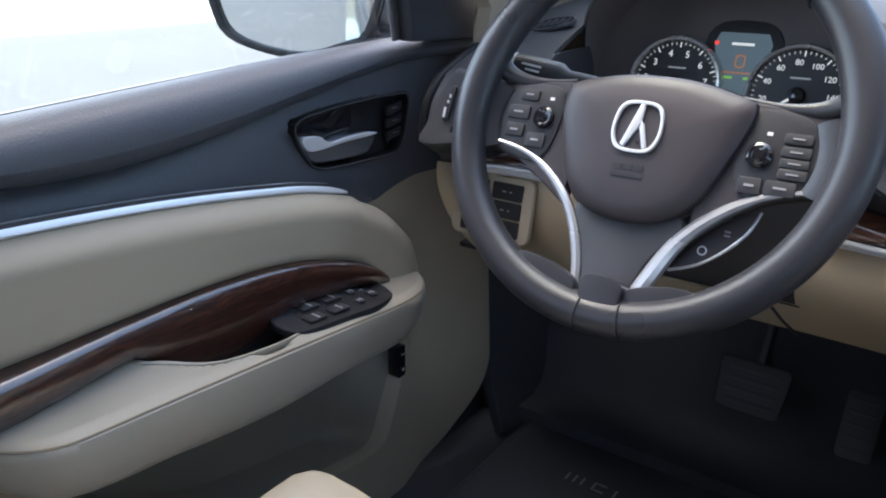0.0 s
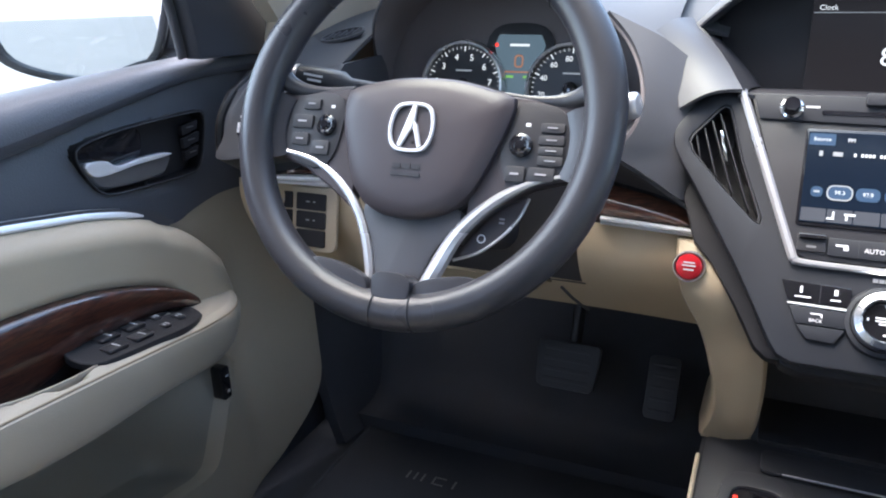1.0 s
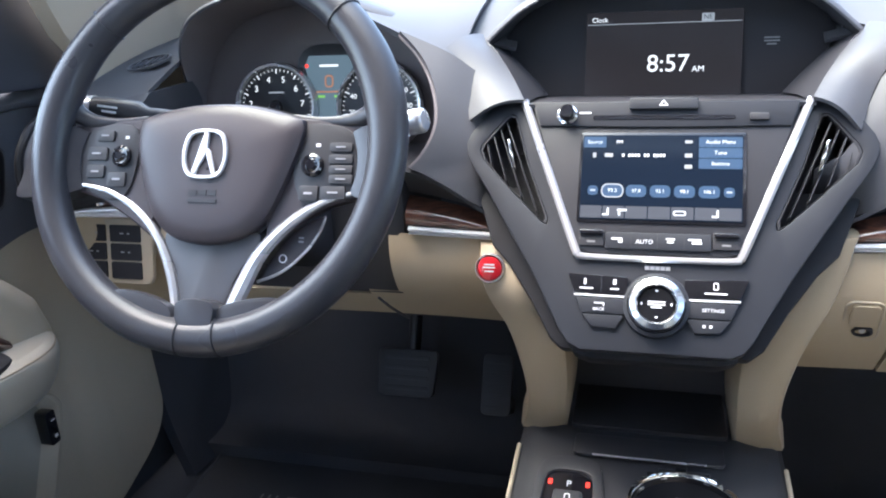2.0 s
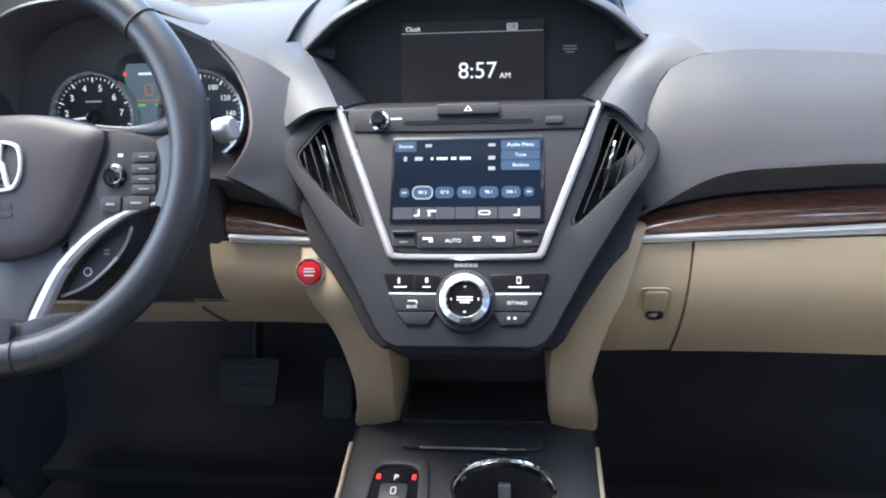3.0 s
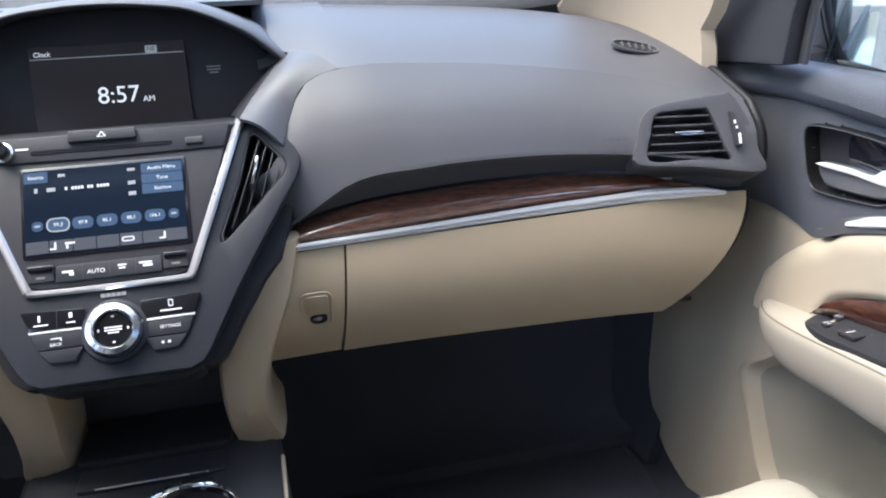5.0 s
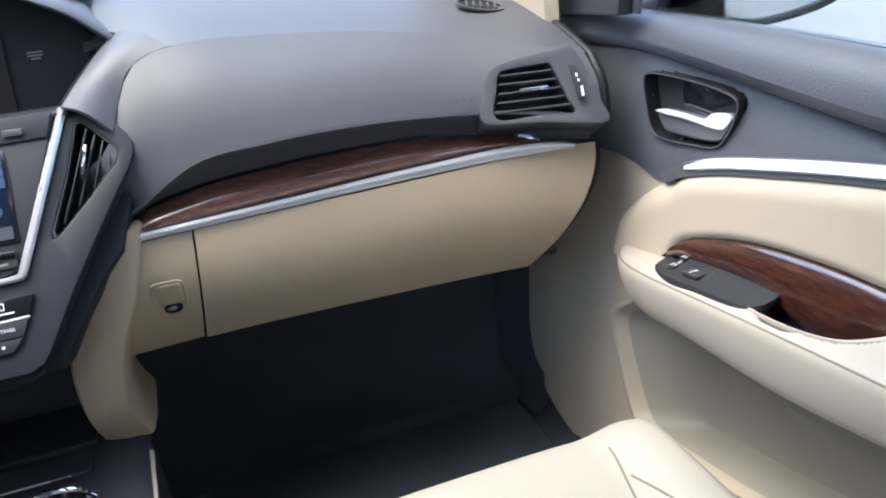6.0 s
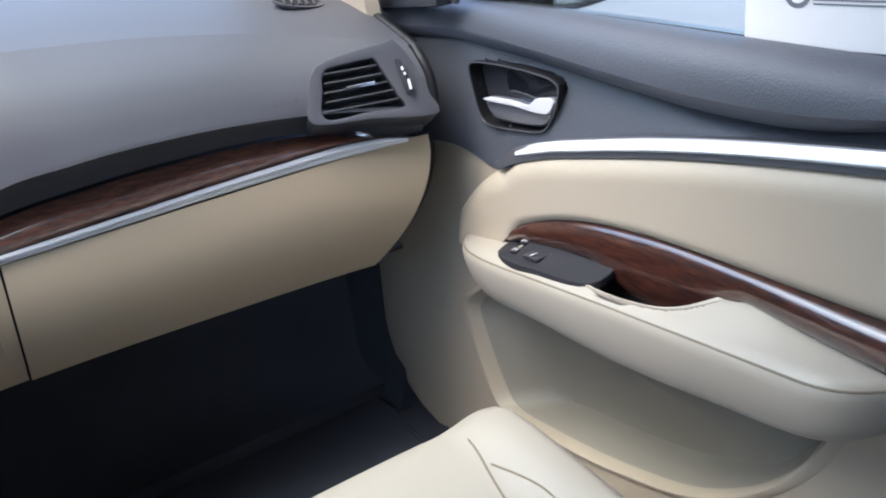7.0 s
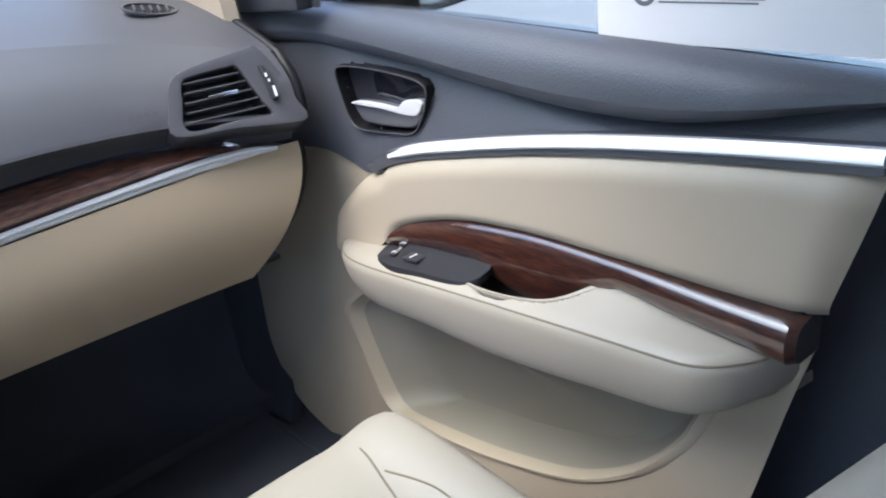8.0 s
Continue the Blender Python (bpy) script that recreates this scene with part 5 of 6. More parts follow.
def door(s):
    side = "driver" if s < 0 else "passenger"
    d = thing("front_door", (s * 0.79, 0.45, 0.0), "closed %s door trimmed in tan with charcoal top and wood" % side, "car door", "front doors")

    def P(x, y, z):
        return (s * x, y, z)

    # tan lower panel, with an opening for the map pocket
    inboard, drop = (0.030, 0.010) if s < 0 else (0.0, 0.0)
    pocket = [(y - (0.033 * min(1, max(0, (y - 0.5) / 0.25)) if s < 0 else 0), z) for y, z in pocket_line]
    fore_end = 0.978 if s > 0 else 0.915

    def base_x(y, z):
        return 0.768 - 0.016 * step(0.25 - z, 0.25) - 0.012 * step(y - 0.80, 0.03) * step(0.40 - z, 0.10) - 0.024 * step(y - 0.87, 0.06)

    def strip_z(y):
        return chrome_z(y) - (0.005 + 0.04 * max(0, 0.55 - y) if s < 0 else 0)

    def lower(u, v):
        y = 0.20 + (fore_end - 0.20) * u
        top = 0.41 + (low_fore(y) + 0.003 - 0.41) * step(y - 0.62, 0.04)
        z = -0.05 + (top + 0.05) * v
        y += (rear_y(z) - 0.20) * (1 - u) ** 2 - (0.18 if s > 0 else 0.28) * max(0, (0.16 - z) / 0.2) ** 2 * u**4
        return P(base_x(y, z), y, z)
    part("lower_panel", field(lower, 130, 84, lambda c: inside(pocket, c.y, c.z) > -0.003), DOOR_TAN, d, "tan lower panel with a map pocket")

    rows, rim = [], []
    mid = (0.55 - (0.007 if s < 0 else 0), 0.22)

    def pocket_row(sc, deep):
        lean = 0.055 * max(0, deep) / 0.058
        return [P(min(0.842, base_x(mid[0] + (y - mid[0]) * sc, mid[1] + (z - mid[1]) * sc) + deep * (1 + 0.3 * max(0, min(1, (0.22 - z) / 0.1)))), mid[0] + (y - mid[0]) * sc - lean * sc * min(1, max(0, (y - 0.62) / 0.1)), mid[1] + (z - mid[1]) * sc) for y, z in pocket]
    for sc, deep in ((1.06, 0.004), (1.055, -0.0004), (1.040, -0.0022), (1.012, -0.0024), (0.998, 0.0005), (0.992, 0.012)):
        rim.append(pocket_row(sc, deep))
    part("pocket_rim", grid(rim, close_v=True), DOOR_TAN, d, "rounded tan rim of the map pocket")
    # pocket lining, its recess shade painted in by the darker POCKET colour
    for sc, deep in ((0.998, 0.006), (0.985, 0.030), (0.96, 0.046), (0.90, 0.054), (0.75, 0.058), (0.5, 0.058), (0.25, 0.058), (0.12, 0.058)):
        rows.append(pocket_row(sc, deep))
    part("map_pocket", close_middle(grid(rows, close_v=True), P(base_x(*mid) + 0.058, *mid), 0.06), POCKET, d, "grey-tan plastic map pocket, coloured darker for recess shade")

    # charcoal upper panel, folded along a curved crease
    def upper(u, v):
        y = 0.10 + 0.85 * u
        lo, c, hi = strip_z(y) - 0.004 if y < 0.655 else low_fore(y), crease(y) + (0.016 * step(y - 0.62, 0.2) if s < 0 else 0), sill_z(y)
        c = min(max(c, lo + 0.012), hi - 0.012)
        if v < 0.5:
            t = v / 0.5
            z, x = lo + (c - lo) * t, 0.766 + 0.016 * t * t
        else:
            t = (v - 0.5) / 0.5
            z = c + (hi - c) * math.sin(t * math.pi / 2) ** 0.9
            over = 0.022 * step(0.60 - y, 0.22) * step(y - 0.16, 0.06)
            x = 0.782 - (0.012 + over) * min(1, t * 5) ** 0.5 + (0.030 + over * 0.6) * t**2.5
        x -= 0.028 * step(y - 0.83, 0.07)
        y += (rear_y(z) - 0.10) * (1 - u)
        return P(x, y, z)
    ahead = 0.0 if s > 0 else 0.04
    ring_out = smooth_line([(y + (ahead if y > 0.68 else 0), z) for y, z in ((0.733, 0.571), (0.714, 0.5785), (0.653, 0.579), (0.594, 0.5745), (0.574, 0.568), (0.572, 0.557), (0.583, 0.532), (0.602, 0.512), (0.641, 0.506), (0.700, 0.503), (0.718, 0.514), (0.728, 0.541))], 60, True)

    def opening(c):
        return 0.56 < c.y < 0.79 and 0.49 < c.z < 0.59 and inside(ring_out, c.y, c.z) > 0.0012
    part("upper_panel", thick(field(upper, 240, 80, opening), 0.004), DOOR_PAD, d, "grained charcoal upper panel")

    def ledge(u, v):
        y = 0.10 + 0.85 * u
        return P(0.799 + 0.035 * v, y, sill_z(y) - 0.001 - 0.006 * v)
    part("sill_ledge", thick(field(ledge, 40, 3), 0.006), SHELL, d, "black window ledge")

    # tan padded insert with a rounded nose that runs into the armrest
    nose_end = 0.778 if s > 0 else 0.756
    stretch = (nose_end - 0.64) / 0.138
    nose = curve([0.64 + (y - 0.64) * stretch for y in (0.64, 0.655, 0.69, 0.725, 0.75, 0.766, 0.778)], [strip_z(0.64) - 0.008, 0.461, 0.447, 0.424, 0.402, 0.384, 0.350])
    nose_low = curve([0.60, 0.64, 0.667, 0.70, 0.74, 0.79], [wood_hi(0.60) + 0.001, 0.397, 0.368, 0.353, 0.344, 0.336])

    def insert_top(y):
        return strip_z(y) - 0.008 if y < 0.64 else nose(y)

    bulge = [(y, insert_top(y)) for y in np.linspace(-0.1, nose_end, 60)] + [(nose_end, 0.28), (-0.1, 0.28)]

    def insert(u, v):
        y = 0.135 + (nose_end - 0.135) * (1 - (1 - u) ** 1.3)
        low = (wood_hi(y) + 0.001 - drop * 0.4) if y < 0.60 else nose_low(y) - drop * 0.4
        z = low + (max(insert_top(y), low + 0.001) - low) * (1 - (1 - v) ** 1.5)
        d_edge = min(1, max(0, inside(bulge, y, z)) / 0.024)
        y += (rear_y(z) - 0.135 + 0.004) * (1 - u) ** 3
        back = 0.010 * max(0, 1 - u / 0.035) ** 2
        back += 0.008 * max(0, 1 - v / 0.08) ** 2 * min(1, max(0, (0.66 - y) / 0.05))
        return P(0.772 - 0.026 * (1 - (1 - d_edge) ** 2) ** 0.5 + back - inboard * 0.5, y, z)
    part("padded_insert", thick(field(insert, 110, 36), 0.004), DOOR_TAN, d, "soft tan padded insert")

    # silver strip with a dark pointed end
    ys = np.linspace(0.131, 0.636, 40)
    strip = [(0.005, -0.006), (-0.004, -0.006), (-0.0075, -0.003), (-0.0055, 0.002), (-0.001, 0.006), (0.005, 0.006)]
    part("silver_strip", sweep([P(0.754, y, strip_z(y) + 0.001) for y in ys], [(s * a, b) for a, b in strip], size=lambda t: 0.92 if t < 0.95 else 0.92 - 6 * (t - 0.95)), GRIP, d, "brushed silver strip")
    part("strip_bed", sweep([P(0.758, y, strip_z(y) - 0.002) for y in np.linspace(0.131, 0.688, 40)], [(-0.009, -0.0075), (0.008, -0.009), (0.008, 0.009), (-0.006, 0.0075)], size=lambda t: 1.0 if t < 0.94 else 1 - 0.9 * ((t - 0.94) / 0.06) ** 1.3), SATIN, d, "dark pointed bed of the strip")

    # armrest, hollowed for the pull cup
    cup = smooth_line([(0.338, 0.752), (0.350, 0.738), (0.385, 0.718), (0.43, 0.711), (0.475, 0.712), (0.490, 0.720), (0.492, 0.752)], 40, True)
    cup = [(y, x - inboard) for y, x in cup]
    cup_mid = (0.425, 0.738 - inboard)

    @functools.lru_cache(None)
    def arm_out(y):
        u = (y - 0.176) / 0.53
        return 0.698 - inboard + (0.072 + inboard) * max(0, (y - 0.60) / 0.175) ** 3 + 0.066 * max(0, (0.14 - u) / 0.14) ** 2.6

    def arm_top(y, x):
        out = arm_out(y) + 0.012
        t = max(0, min(1, (x - out) / max(0.004, 0.745 - out)))
        hi = arm_hi(y) + 0.004
        return hi + (max(hi, min(wood_lo(y) if y < 0.62 else hi, hi + 0.03)) - hi) * t - drop

    @functools.lru_cache(None)
    def arm_line(u):
        y = 0.176 + (nose_end - 0.180) * u
        hi, lo, out = arm_hi(y) - drop, arm_lo(y) - drop, arm_out(y)
        top = [(x, arm_top(y, x)) for x in (0.768 - (0.768 - out - 0.014) * k / 24 for k in range(25))]
        rest = smooth_line([(out + 0.012, hi + 0.004), (out + 0.003, hi - 0.001), (out - 0.001, hi - 0.010), (out + 0.003, (hi + lo) / 2 - 0.006), (out + 0.012, lo + 0.004), (out + 0.026, lo), (max(0.772, out + 0.03), lo - 0.012)], 24)
        return y, top + rest

    def arm(u, v):
        y, pts = arm_line(u)
        k = round(v * 48)
        x, z = pts[k]
        if k < 26:
            z -= 0.06 * step(inside(cup, y, x) - 0.001, 0.003)
        return P(x, y, z)
    part("armrest", field(arm, 150, 48), CREAM, d, "cream leather armrest with stitched edge")
    part("stitching", sweep([P(arm_line(u)[1][24][0] - 0.0118, arm_line(u)[0], arm_hi(arm_line(u)[0]) - drop - 0.0022) for u in np.linspace(0.0, 0.97, 80)], circle(0.0012, 6)), STITCH, d)

    def cup_row(sc, deep):
        return [P(cup_mid[1] + (x - cup_mid[1]) * sc, cup_mid[0] + (y - cup_mid[0]) * sc, arm_top(y, x) - deep) for y, x in cup]
    part("cup_edge", grid([cup_row(sc, deep) for sc, deep in ((1.08, 0.002), (1.07, -0.0012), (1.0, -0.0014), (0.985, 0.002), (0.98, 0.012))], close_v=True), CREAM, d, "rolled leather edge of the pull cup")
    part("pull_cup", close_middle(grid([cup_row(sc, deep) for sc, deep in ((0.982, 0.006), (0.93, 0.022), (0.84, 0.037), (0.55, 0.043), (0.3, 0.044), (0.15, 0.044))], close_v=True), P(cup_mid[1], cup_mid[0], arm_top(cup_mid[0], cup_mid[1]) - 0.044), 0.03), DARK, d, "dark pull cup in the armrest")

    # wood trim, a rounded rail with a blunt rear end
    rows = []
    for k in range(81):
        y = 0.166 + 0.508 * k / 80
        hi, lo = wood_hi(y) - drop * 0.4, min(wood_lo(y), wood_hi(y) - 0.001) - 0.004 - drop
        if 0.325 < y < 0.50:
            lo -= 0.030 * math.sin(math.pi * (y - 0.325) / 0.175) ** 0.8
        hi = max(hi, lo + 0.002)
        swell = (0.022 + 0.012 * max(0, (0.32 - y) / 0.16)) * min(1, 0.35 + (hi - lo) / 0.04)
        tight = 0.85 if k == 0 else 1.0
        row = [P(0.760 - inboard * 0.8 - swell * tight * math.sin(math.pi * (0.06 + 0.86 * j / 14)) ** 0.5, y, (hi + lo) / 2 + (hi - lo) / 2 * tight * -math.cos(math.pi * j / 14)) for j in range(15)]
        rows.append(row + [P(0.772, y, hi), P(0.772, y, lo)])
    part("wood_trim", grid(rows, close_v=True, caps=True), WOOD, d, "polished dark burl wood rail")
    part("wood_gap", sweep([P(0.752 - inboard * 0.5, y, wood_hi(y) - drop * 0.4 + 0.0006) for y in np.linspace(0.170, 0.655, 50)], circle(0.0016, 8)), TINTED, d, "dark gap over the wood")

    # switch plate
    plate = [P(x - inboard, y, 0) for x, y in ((0.758, 0.492), (0.712, 0.480), (0.704, 0.56), (0.703, 0.60), (0.712, 0.632), (0.730, 0.645), (0.752, 0.640))]
    zp = lambda x, y: arm_top(y, x) + 0.0008
    outline = smooth_line([(p[0], p[1]) for p in plate], 36, True)
    my, mx = sum(y for x, y in outline) / 36, sum(x for x, y in outline) / 36
    rows = []
    for sc, dz in ((1.0, -0.006), (1.0, 0.0012), (0.985, 0.0022), (0.75, 0.0022), (0.5, 0.0022), (0.25, 0.0022), (0.01, 0.0022)):
        rows.append([(mx + (x - mx) * sc, my + (y - my) * sc, zp(abs(mx + (x - mx) * sc), my + (y - my) * sc) + dz) for x, y in outline])
    bm = grid(rows, close_v=True)
    plate_ob = part("switch_plate", bm, MATTE, d, "black switch plate")
    layout = [(0.722 - inboard, 0.515), (0.743 - inboard, 0.525), (0.722 - inboard, 0.550), (0.743 - inboard, 0.560)] if s < 0 else [(0.722, 0.575)]
    for x, y in layout:
        M = basis((1, 0, 0), (0, 0.995, -0.09), (0, 0.09, 0.995), P(x, y, zp(x, y) + 0.0008))
        sw = part("window_switch", prism(rounded(0.017, 0.026, 0.003, 3), 0.0042, M, 0.0015), DARK, plate_ob)
        part("mark", bars([(0, 0.002, 0.011, 0.0014)], at(M, 0, 0, 0.0043)), WHITE_INK, sw)
    for x, y, w in ([(0.722 - inboard, 0.586, 0.012), (0.742 - inboard, 0.592, 0.012), (0.728 - inboard, 0.612, 0.016)] if s < 0 else [(0.722, 0.610, 0.012), (0.738, 0.612, 0.010)]):
        M = basis((1, 0, 0), (0, 0.995, -0.09), (0, 0.09, 0.995), P(x, y, zp(x, y) + 0.0008))
        k = part("small_key", prism(rounded(w, 0.011, 0.003, 3), 0.0034, M, 0.0012), DARK, plate_ob)
        part("mark", bars([(0, 0.0025, 0.006, 0.0013), (0, -0.002, 0.004, 0.0013)], at(M, 0, 0, 0.0035)), WHITE_INK, k)

    # inner handle
    M = basis((0, 1, 0), (0, 0, 1), (-1, 0, 0), (0.766, 0, 0)) if s > 0 else basis((0, 1, 0), (0, 0, 1), (1, 0, 0), (-0.766, 0, 0))
    thin = [(0.65 + (y - 0.65) * 0.965, 0.541 + (z - 0.541) * 0.93) for y, z in ring_out]
    bez = part("handle_bezel", ring(ring_out, thin, 0.007, M, 0.0012, -0.005), TINTED, d, "thin dark bezel round the door handle")
    part("recess_wall", ring([(0.65 + (y - 0.65) * 1.02, 0.541 + (z - 0.541) * 1.02) for y, z in thin], thin, 0.014, M, 0, -0.018), TINTED, bez, "dark wall of the handle recess")
    part("bezel_line", sweep([M @ Vector((y, z, 0.0022)) for y, z in [(0.65 + (y - 0.65) * 0.985, 0.541 + (z - 0.541) * 0.955) for y, z in ring_out]], circle(0.0007, 6), up=(1, 0, 0), closed=True), SATIN, bez)
    part("recess", prism([(0.65 + (y - 0.65) * 1.02, 0.541 + (z - 0.541) * 1.04) for y, z in thin], 0.002, M, 0, -0.019), DARK, bez, "black recess")
    part("back_plate", prism(smooth_line([(0.672, 0.571), (0.600, 0.567), (0.584, 0.561), (0.584, 0.548), (0.610, 0.530), (0.662, 0.530)], 40, True), 0.006, M, 0.002, -0.0165), GLOSS, bez, "dark glossy plate behind the lever")
    paddle = smooth_line([(0.709, 0.5345), (0.690, 0.5385), (0.655, 0.5395), (0.624, 0.5385), (0.608, 0.547), (0.582, 0.549), (0.589, 0.533), (0.600, 0.520), (0.625, 0.5145), (0.686, 0.5125), (0.702, 0.520)], 48, True)
    # lever reflections are painted: grey body, pale strip along the upper edge
    part("lever", prism(paddle, 0.012, M, 0.005, -0.013, 3), PADDLE, bez, "metal handle lever, coloured grey for dark reflections")
    part("grip", prism(smooth_line([(0.7085, 0.5352), (0.690, 0.5392), (0.655, 0.5402), (0.624, 0.5392), (0.608, 0.5485), (0.581, 0.5503), (0.589, 0.5360), (0.607, 0.5325), (0.650, 0.5345), (0.690, 0.5340)], 48, True), 0.005, M, 0.0018, -0.0015, 3), GRIP, bez, "pale strip for the bright reflection atop the lever")
    if s < 0:
        for k in range(3):
            key = part("memory_key", prism([(0.736, 0.562 - 0.0155 * k), (0.766, 0.566 - 0.0155 * k), (0.763, 0.554 - 0.0155 * k), (0.736, 0.550 - 0.0155 * k)], 0.006, M, 0.0014, -0.010), DARK, bez)
            part("mark", bars([(0.750, 0.559 - 0.0155 * k, 0.012, 0.0016)], at(M, 0, 0, -0.0038)), GREY_INK, key)
        # boot release by the pocket
        MB = basis((0, 1, 0), (0, 0, 1), (1, 0, 0), (-0.750, 0, 0))
        boot = part("boot_switch", prism(rounded(0.017, 0.048, 0.004, 3, 0.727, 0.216), 0.018, MB, 0.0015, -0.014), GLOSS, d, "black boot release switch")
        part("mark", bars([(0.727, 0.228, 0.006, 0.0016), (0.727, 0.205, 0.005, 0.004)], at(MB, 0, 0, 0.0062)), WHITE_INK, boot)
    return d


door(-1)
door(1)

# door mirrors outside
for s in (-1, 1):
    mir = thing("door_mirror", (s * 0.93, 0.80, 0.55), "black door mirror with a chrome-edged housing", "mirror", "door mirrors")
    ax = Vector((s * 0.93, -0.36, 0)).normalized()
    az = Vector((-s * 0.36, -0.93, 0.04)).normalized()
    M = basis(ax, (0, 0, 1), az, (s * 0.955, 0.775, 0.69))
    shape = smooth_line([(-0.125, 0.055), (-0.10, -0.045), (-0.065, -0.066), (0.01, -0.083), (0.10, -0.062), (0.127, -0.02), (0.135, 0.05), (0.10, 0.085), (-0.09, 0.085)], 48, True)
    part("housing", prism([(x * 1.06, y * 1.07) for x, y in shape], 0.10, M, 0.02, -0.105, 4), TINTED, mir, "dark housing")
    part("frame", ring([(x * 1.05, y * 1.06) for x, y in shape], [(x * 0.96, y * 0.95) for x, y in shape], 0.012, M, 0.003, -0.008), TINTED, mir, "black frame")
    part("glass", prism([(x * 0.965, y * 0.955) for x, y in shape], 0.002, M, 0, -0.006), MIRROR, mir, "mirror glass")
    part("arm", sweep([(s * 0.80, 0.86, 0.62), (s * 0.86, 0.85, 0.63), (s * 0.93, 0.83, 0.64)], rounded(0.06, 0.03, 0.01, 3)), TINTED, mir)
    part("chrome_lip", sweep([(s * 0.80, 0.90, 0.655), (s * 0.83, 0.905, 0.657), (s * 0.865, 0.90, 0.655)], [(-0.012, -0.003), (0.012, -0.003), (0.008, 0.004), (-0.008, 0.004)]), BRIGHT, mir)

# paper sheet stuck inside the passenger window
sheet = thing("paper_sheet", (0.797, 0.2, 0.62), "white printed paper sheet stuck to the side window", "paper")
M = basis((0, -1, 0), (0, 0, 1), (-1, 0, 0), (0.797, 0.378, 0.617))
part("sheet", prism([(0, 0.001), (0, 0.30), (0.30, 0.30), (0.30, 0.0)], 0.0008, M, 0), PAPER, sheet)
part("print", bars([(0.095, 0.0385, 0.070, 0.0012), (0.100, 0.0355, 0.085, 0.0012), (0.098, 0.0325, 0.080, 0.0012)], at(M, 0, 0, 0.0009)), INK, sheet)
part("emblem", ring(circle(0.011, 24, 0.045, 0.040), circle(0.0075, 24, 0.045, 0.040), 0.0003, M, 0, 0.0009), INK, sheet)

# ---- centre console ----
console = thing("centre_console", (0, 0.45, 0.0), "charcoal centre console with cup holder and gear keys", "console")
CZ = curve([-0.2, 0.6, 0.68, 0.77, 0.90], [0.225, 0.226, 0.228, 0.244, 0.25])
CUP = Vector((0.037, 0.693, 0))


def ctop(u, v):
    y = 0.80 - 0.95 * u
    w = 0.139
    t = v * 2 - 1
    return (w * t, y, CZ(y) - 0.010 * abs(t) ** 8)


part("top", thick(field(ctop, 150, 48, lambda c: (Vector((c.x, c.y, 0)) - CUP).length < 0.0535), 0.004), CONSOLE, console, "satin charcoal console top")
for s in (-1, 1):
    part("side", thick(field(lambda u, v: (s * (0.1405 + 0.012 * v), 0.80 - 0.95 * u, CZ(0.8 - 0.95 * u) - 0.008 - 0.225 * v), 20, 4), 0.004), DARK, console)
    part("edge", sweep([(s * 0.141, y, CZ(y) - 0.006) for y in np.linspace(0.765, -0.1, 30)], circle(0.0024, 8)), BEIGE_HARD, console, "thin tan edge")
part("cubby_back", thick(field(lambda u, v: (-0.09 + 0.18 * u, 0.895 - 0.03 * v, 0.24 + 0.15 * v), 8, 6), 0.005), SHELL, console, "dark grey back of the cubby")
part("cubby_floor", prism(rounded(0.17, 0.10, 0.006, 3, 0, 0.845), 0.006, Matrix.Translation((0, 0, 0.246)), 0.002), DARK, console)
part("cubby_lid", prism(rounded(0.158, 0.040, 0.006, 3, 0.0, 0.768), 0.004, Matrix.Translation((0, 0, 0.2420)), 0.002), CONSOLE, console)
part("lid_edge", sweep([(-0.058, 0.747, 0.2462), (0.0, 0.746, 0.2468), (0.060, 0.747, 0.2462)], circle(0.0011, 8)), SILVER, console, "fine bright edge")
ringm = Matrix.Translation((CUP.x, CUP.y, CZ(0.69)))
cup = part("cup_holder", turned([(0.0505, -0.075), (0.050, 0.0), (0.0505, 0.004), (0.0525, 0.0065), (0.0560, 0.0055), (0.0585, 0.001), (0.059, -0.004)], ringm, 56), BRIGHT, console, "silver ring of the cup holder")
part("well", turned([(0.0, -0.074), (0.046, -0.074), (0.0495, -0.068), (0.0498, -0.004)], ringm, 48), DARK, cup, "black well")
for a in (200, 340, 90):
    part("grip", box((-0.007, 0.040, -0.045), (0.007, 0.0485, -0.022), 0.002, ringm @ Matrix.Rotation(radians(a - 90), 4, "Z")), SILVER, cup, "grey grip tab")
# gear keys
gm = basis((1, 0, 0), (0, 0.985, 0.17), (0, -0.17, 0.985), (-0.079, 0.690, CZ(0.69)))
gear = part("gear_surround", ring(smooth_line([(-0.036, -0.07), (-0.036, 0.01), (-0.028, 0.048), (0, 0.055), (0.028, 0.048), (0.036, 0.01), (0.036, -0.07), (0, -0.075)], 44, True), smooth_line([(-0.025, -0.065), (-0.025, 0.008), (-0.020, 0.030), (0, 0.034), (0.020, 0.030), (0.025, 0.008), (0.025, -0.065), (0, -0.068)], 44, True), 0.010, gm, 0.003, -0.004), CONSOLE, console, "raised surround of the gear keys")
part("plate", prism(smooth_line([(-0.026, -0.066), (-0.026, 0.012), (-0.020, 0.032), (0, 0.036), (0.020, 0.032), (0.026, 0.012), (0.026, -0.066), (0, -0.069)], 40, True), 0.003, gm, 0.0005, 0.0), GLOSS, gear)
part("gear_key", prism(rounded(0.030, 0.026, 0.004, 4, 0.0, -0.008), 0.005, gm, 0.002, 0.002), CONSOLE, gear, "park key")
part("print", lettering("P", 0.011, at(gm, 0.0, 0.016, 0.0034)), WHITE_INK, gear)
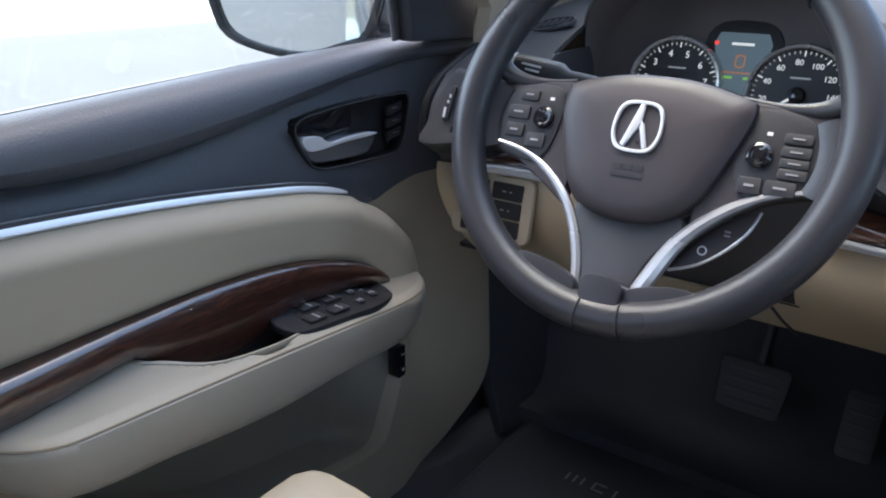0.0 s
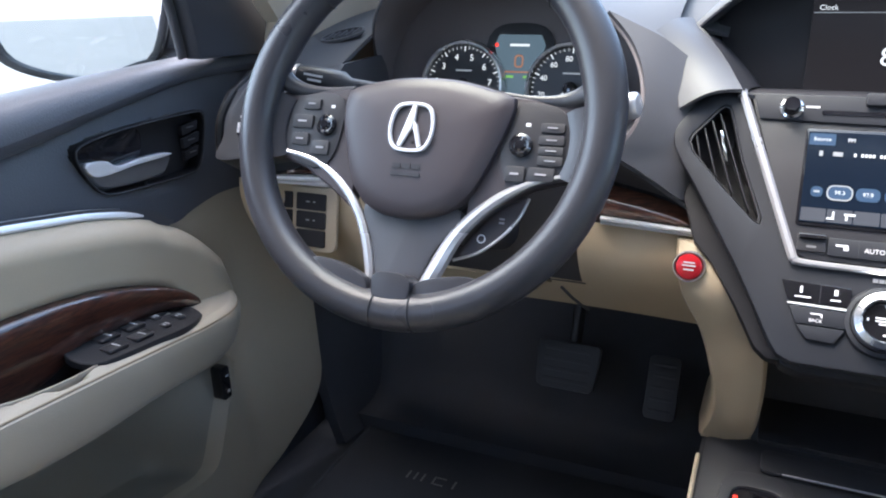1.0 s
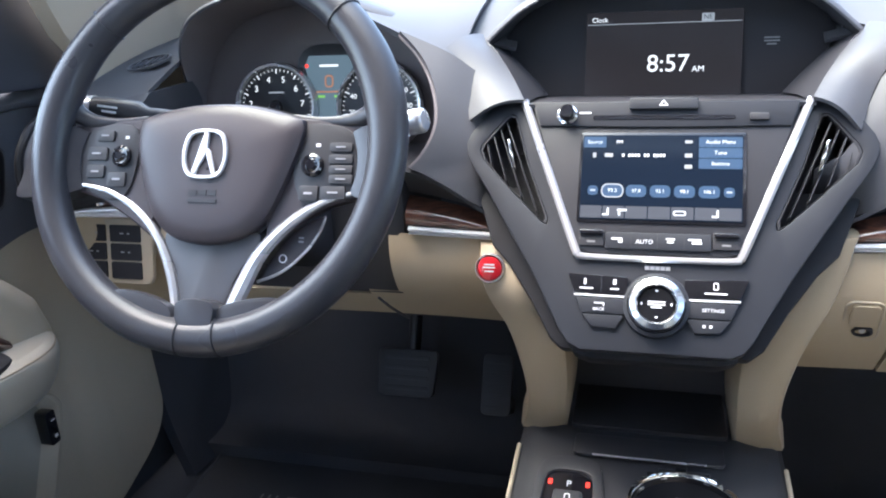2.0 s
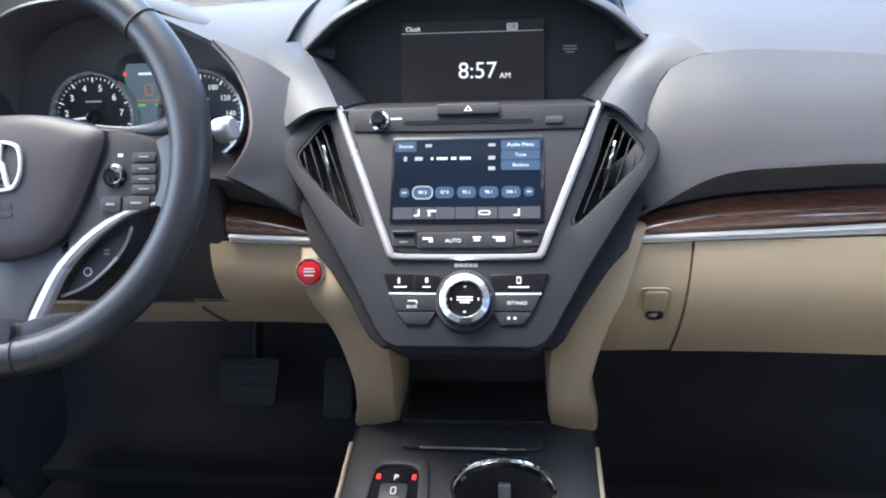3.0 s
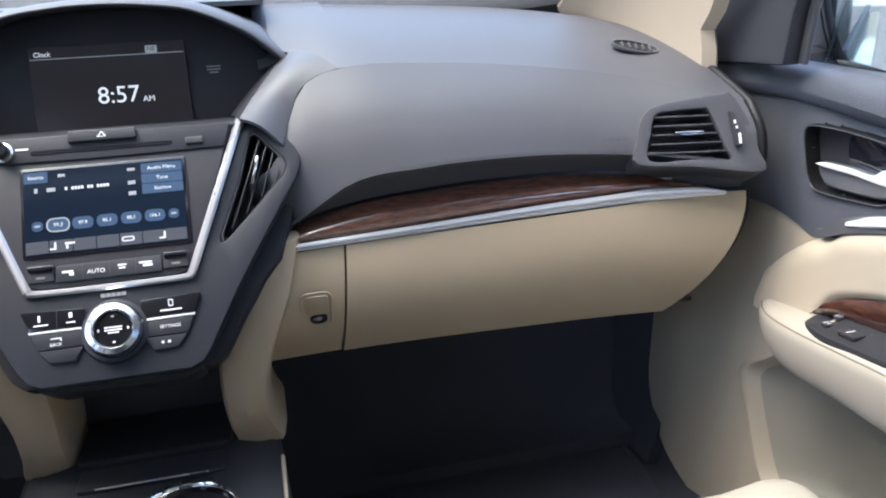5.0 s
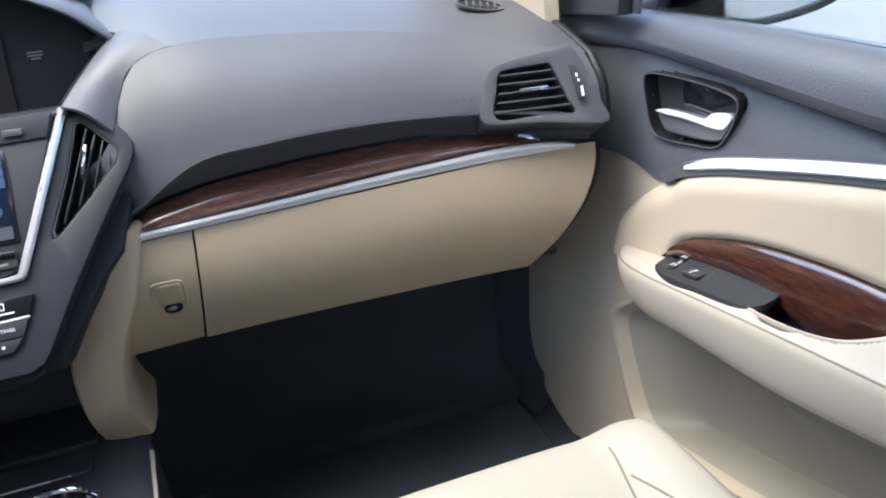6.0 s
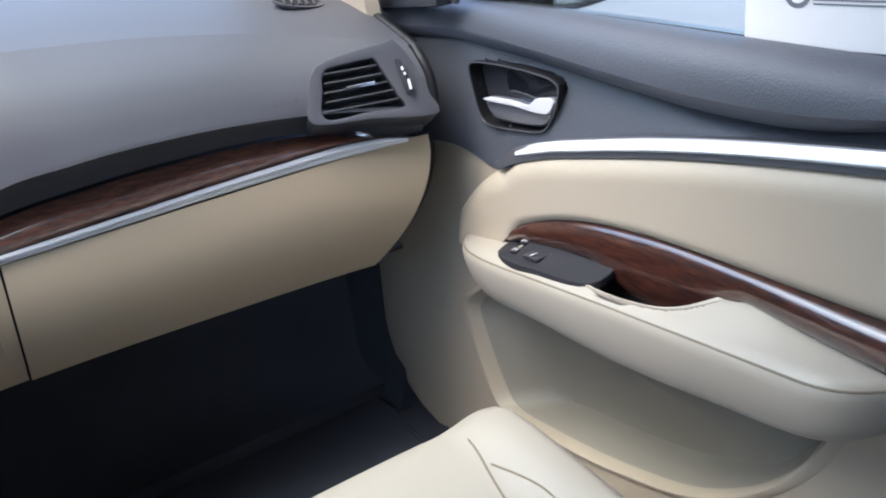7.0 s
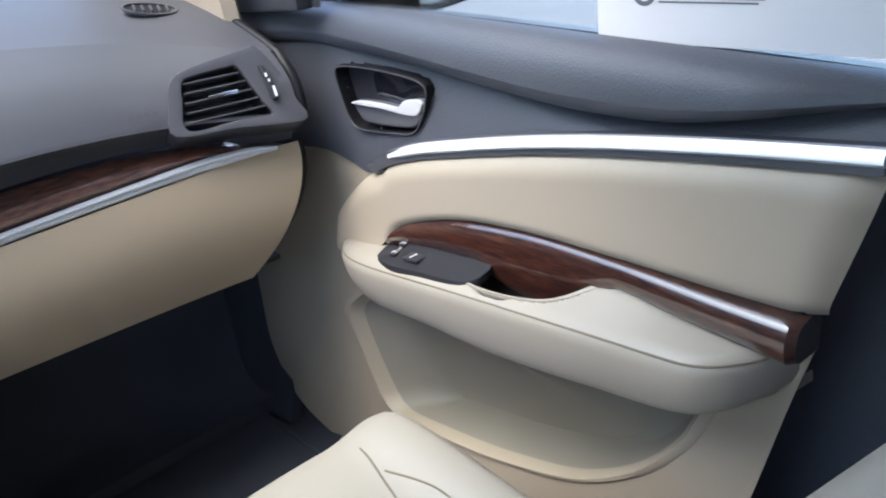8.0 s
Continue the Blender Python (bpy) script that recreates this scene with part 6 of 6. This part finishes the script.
part("print", ring(rounded(0.006, 0.010, 0.002, 3, 0, -0.006), rounded(0.004, 0.008, 0.0015, 3, 0, -0.006), 0.0004, gm, 0, 0.0072), WHITE_INK, gear)
for x in (-0.0195, 0.0195):
    part("lamp", prism(rounded(0.0045, 0.007, 0.001, 3, x, 0.017), 0.0014, gm, 0.0004, 0.0028), LED_RED, gear, "red indicator")

# ---- pedals and mats ----
brake = thing("brake_pedal", (-0.347, 1.0, 0.15), "black rubber brake pedal on a metal arm", "pedal", "pedals")
pm = basis((1, 0, 0), (0, 0.45, 0.893), (0, -0.893, 0.45), (-0.347, 1.0, 0.185))
part("pad", prism([(-0.047, 0.028), (-0.043, -0.03), (-0.036, -0.036), (0.036, -0.036), (0.043, -0.03), (0.047, 0.028), (0.042, 0.034), (-0.042, 0.034)], 0.012, pm, 0.004), PEDAL, brake)
for k in range(4):
    part("rib", box((-0.034, -0.026 + 0.015 * k, 0.0115), (0.034, -0.020 + 0.015 * k, 0.0135), 0.001, pm), PEDAL, brake)
part("arm", sweep([(-0.345, 1.02, 0.19), (-0.342, 1.06, 0.30), (-0.34, 1.06, 0.42)], rounded(0.012, 0.026, 0.003, 3)), DARK, brake)
gas = thing("accelerator_pedal", (-0.21, 1.0, 0.1), "tall black accelerator pedal by the tunnel", "pedal", "pedals")
pm = basis((1, 0, 0), (0, 0.5, 0.866), (0, -0.866, 0.5), (-0.211, 1.0, 0.175))
part("pad", prism(rounded(0.044, 0.088, 0.008, 4), 0.012, pm, 0.003), PEDAL, gas)
for k in range(5):
    part("rib", box((-0.016, -0.034 + 0.016 * k, 0.0115), (0.016, -0.030 + 0.016 * k, 0.013), 0.001, pm), PEDAL, gas)
part("arm", sweep([(-0.211, 1.02, 0.15), (-0.211, 1.09, 0.08), (-0.211, 1.10, 0.0)], rounded(0.02, 0.02, 0.003, 3)), DARK, gas)
for s in (-1, 1):
    mat = thing("floor_mat", (s * 0.43, 0.75, 0.0), "black carpet floor mat with a bound edge", "floor mat", "floor mats")
    part("carpet", prism(rounded(0.50, 0.62, 0.05, 6, s * 0.43, 0.72), 0.010, Matrix.Translation((0, 0, 0.001)), 0.003), CARPET, mat)
    edge = [(x, y, 0.010) for x, y in rounded(0.50, 0.62, 0.05, 6, s * 0.43, 0.72)]
    part("binding", sweep(edge, circle(0.004, 8), closed=True), CARPET, mat)
    if s < 0:
        part("lettering", bars([(-0.56, 0.888, 0.003, 0.018), (-0.548, 0.888, 0.003, 0.018), (-0.536, 0.888, 0.003, 0.018), (-0.518, 0.888, 0.003, 0.018), (-0.508, 0.896, 0.015, 0.003), (-0.508, 0.880, 0.015, 0.003), (-0.485, 0.888, 0.003, 0.018)], Matrix.Translation((0, 0, 0.0115)), 0.0006), GREY_INK, mat, "pale woven marks")

# ---- seats ----


def seat(s):
    who = "driver" if s < 0 else "passenger"
    st = thing("front_seat", (s * 0.42, 0.2, 0.0), "cream leather %s seat with stitched side bolsters" % who, "car seat", "front seats")
    cx = 0.43

    @functools.lru_cache(None)
    def cushion_line(u):
        t = u * 2 - 1
        top = 0.288 + 0.012 * step(abs(t) - 0.58, 0.12)
        return smooth_line([(0.48, 0.12), (0.525, 0.18), (0.536, 0.235), (0.517, top - 0.012), (0.472, top), (0.30, top - 0.010), (0.10, top - 0.03), (0.0, top - 0.03)], 41)

    def cushion(u, v):
        # u across, v over the front edge and back along the top
        t = u * 2 - 1
        half = 0.228
        line = cushion_line(u)
        y, z = line[round(v * 40)]
        y -= 0.045 * abs(t) ** 4 + (0.085 if s < 0 else 0.0)
        drop = max(0, (abs(t) - 0.74) / 0.26)
        return (s * (cx + half * t * (1 - 0.02 * v)), y, z - 0.16 * drop**2)
    part("cushion", thick(field(cushion, 64, 40), 0.01), SEAT, st, "cream leather cushion")
    inner_seam = curve([0.25, 0.33, 0.393, 0.438, 0.506], [0.40, 0.41, 0.455, 0.506, 0.566])
    outer_seam = curve([0.25, 0.36, 0.40, 0.422, 0.438], [0.57, 0.58, 0.590, 0.574, 0.506])
    for side in (-1, 1):
        for line, top in ((inner_seam, 0.52), (outer_seam, 0.438)):
            pts = []
            for v in [k / 40 for k in range(10, 33)]:
                u = 0.78
                for _ in range(3):
                    y = cushion(u, v)[1] + (0.085 if s < 0 else 0.0)
                    u = (line(y) + 1) / 2
                if y > top:
                    continue
                p = cushion(0.5 + side * (u - 0.5), v)
                pts.append((p[0], p[1], p[2] + 0.0004))
            part("seam", sweep(smooth_line(pts[::3], 40), circle(0.0011, 6)), STITCH, st)

    def backrest(u, v):
        t = u * 2 - 1
        y = 0.205 - 0.35 * v + 0.055 * step(abs(t) - 0.62, 0.22) - 0.06 * max(0, (abs(t) - 0.9) / 0.1) ** 2
        z = 0.26 + 0.58 * v
        return (s * (cx + 0.245 * t * (1 - 0.18 * v * v)), y - 0.07 - (0.085 if s < 0 else 0.0), z)
    part("backrest", thick(field(backrest, 40, 24), 0.06), SEAT, st, "cream leather backrest")
    part("base", box((min(s * 0.22, s * 0.64), -0.02, 0.0), (max(s * 0.22, s * 0.64), 0.44, 0.17), 0.02), DARK, st, "black seat base")
    return st


seat(-1)
seat(1)
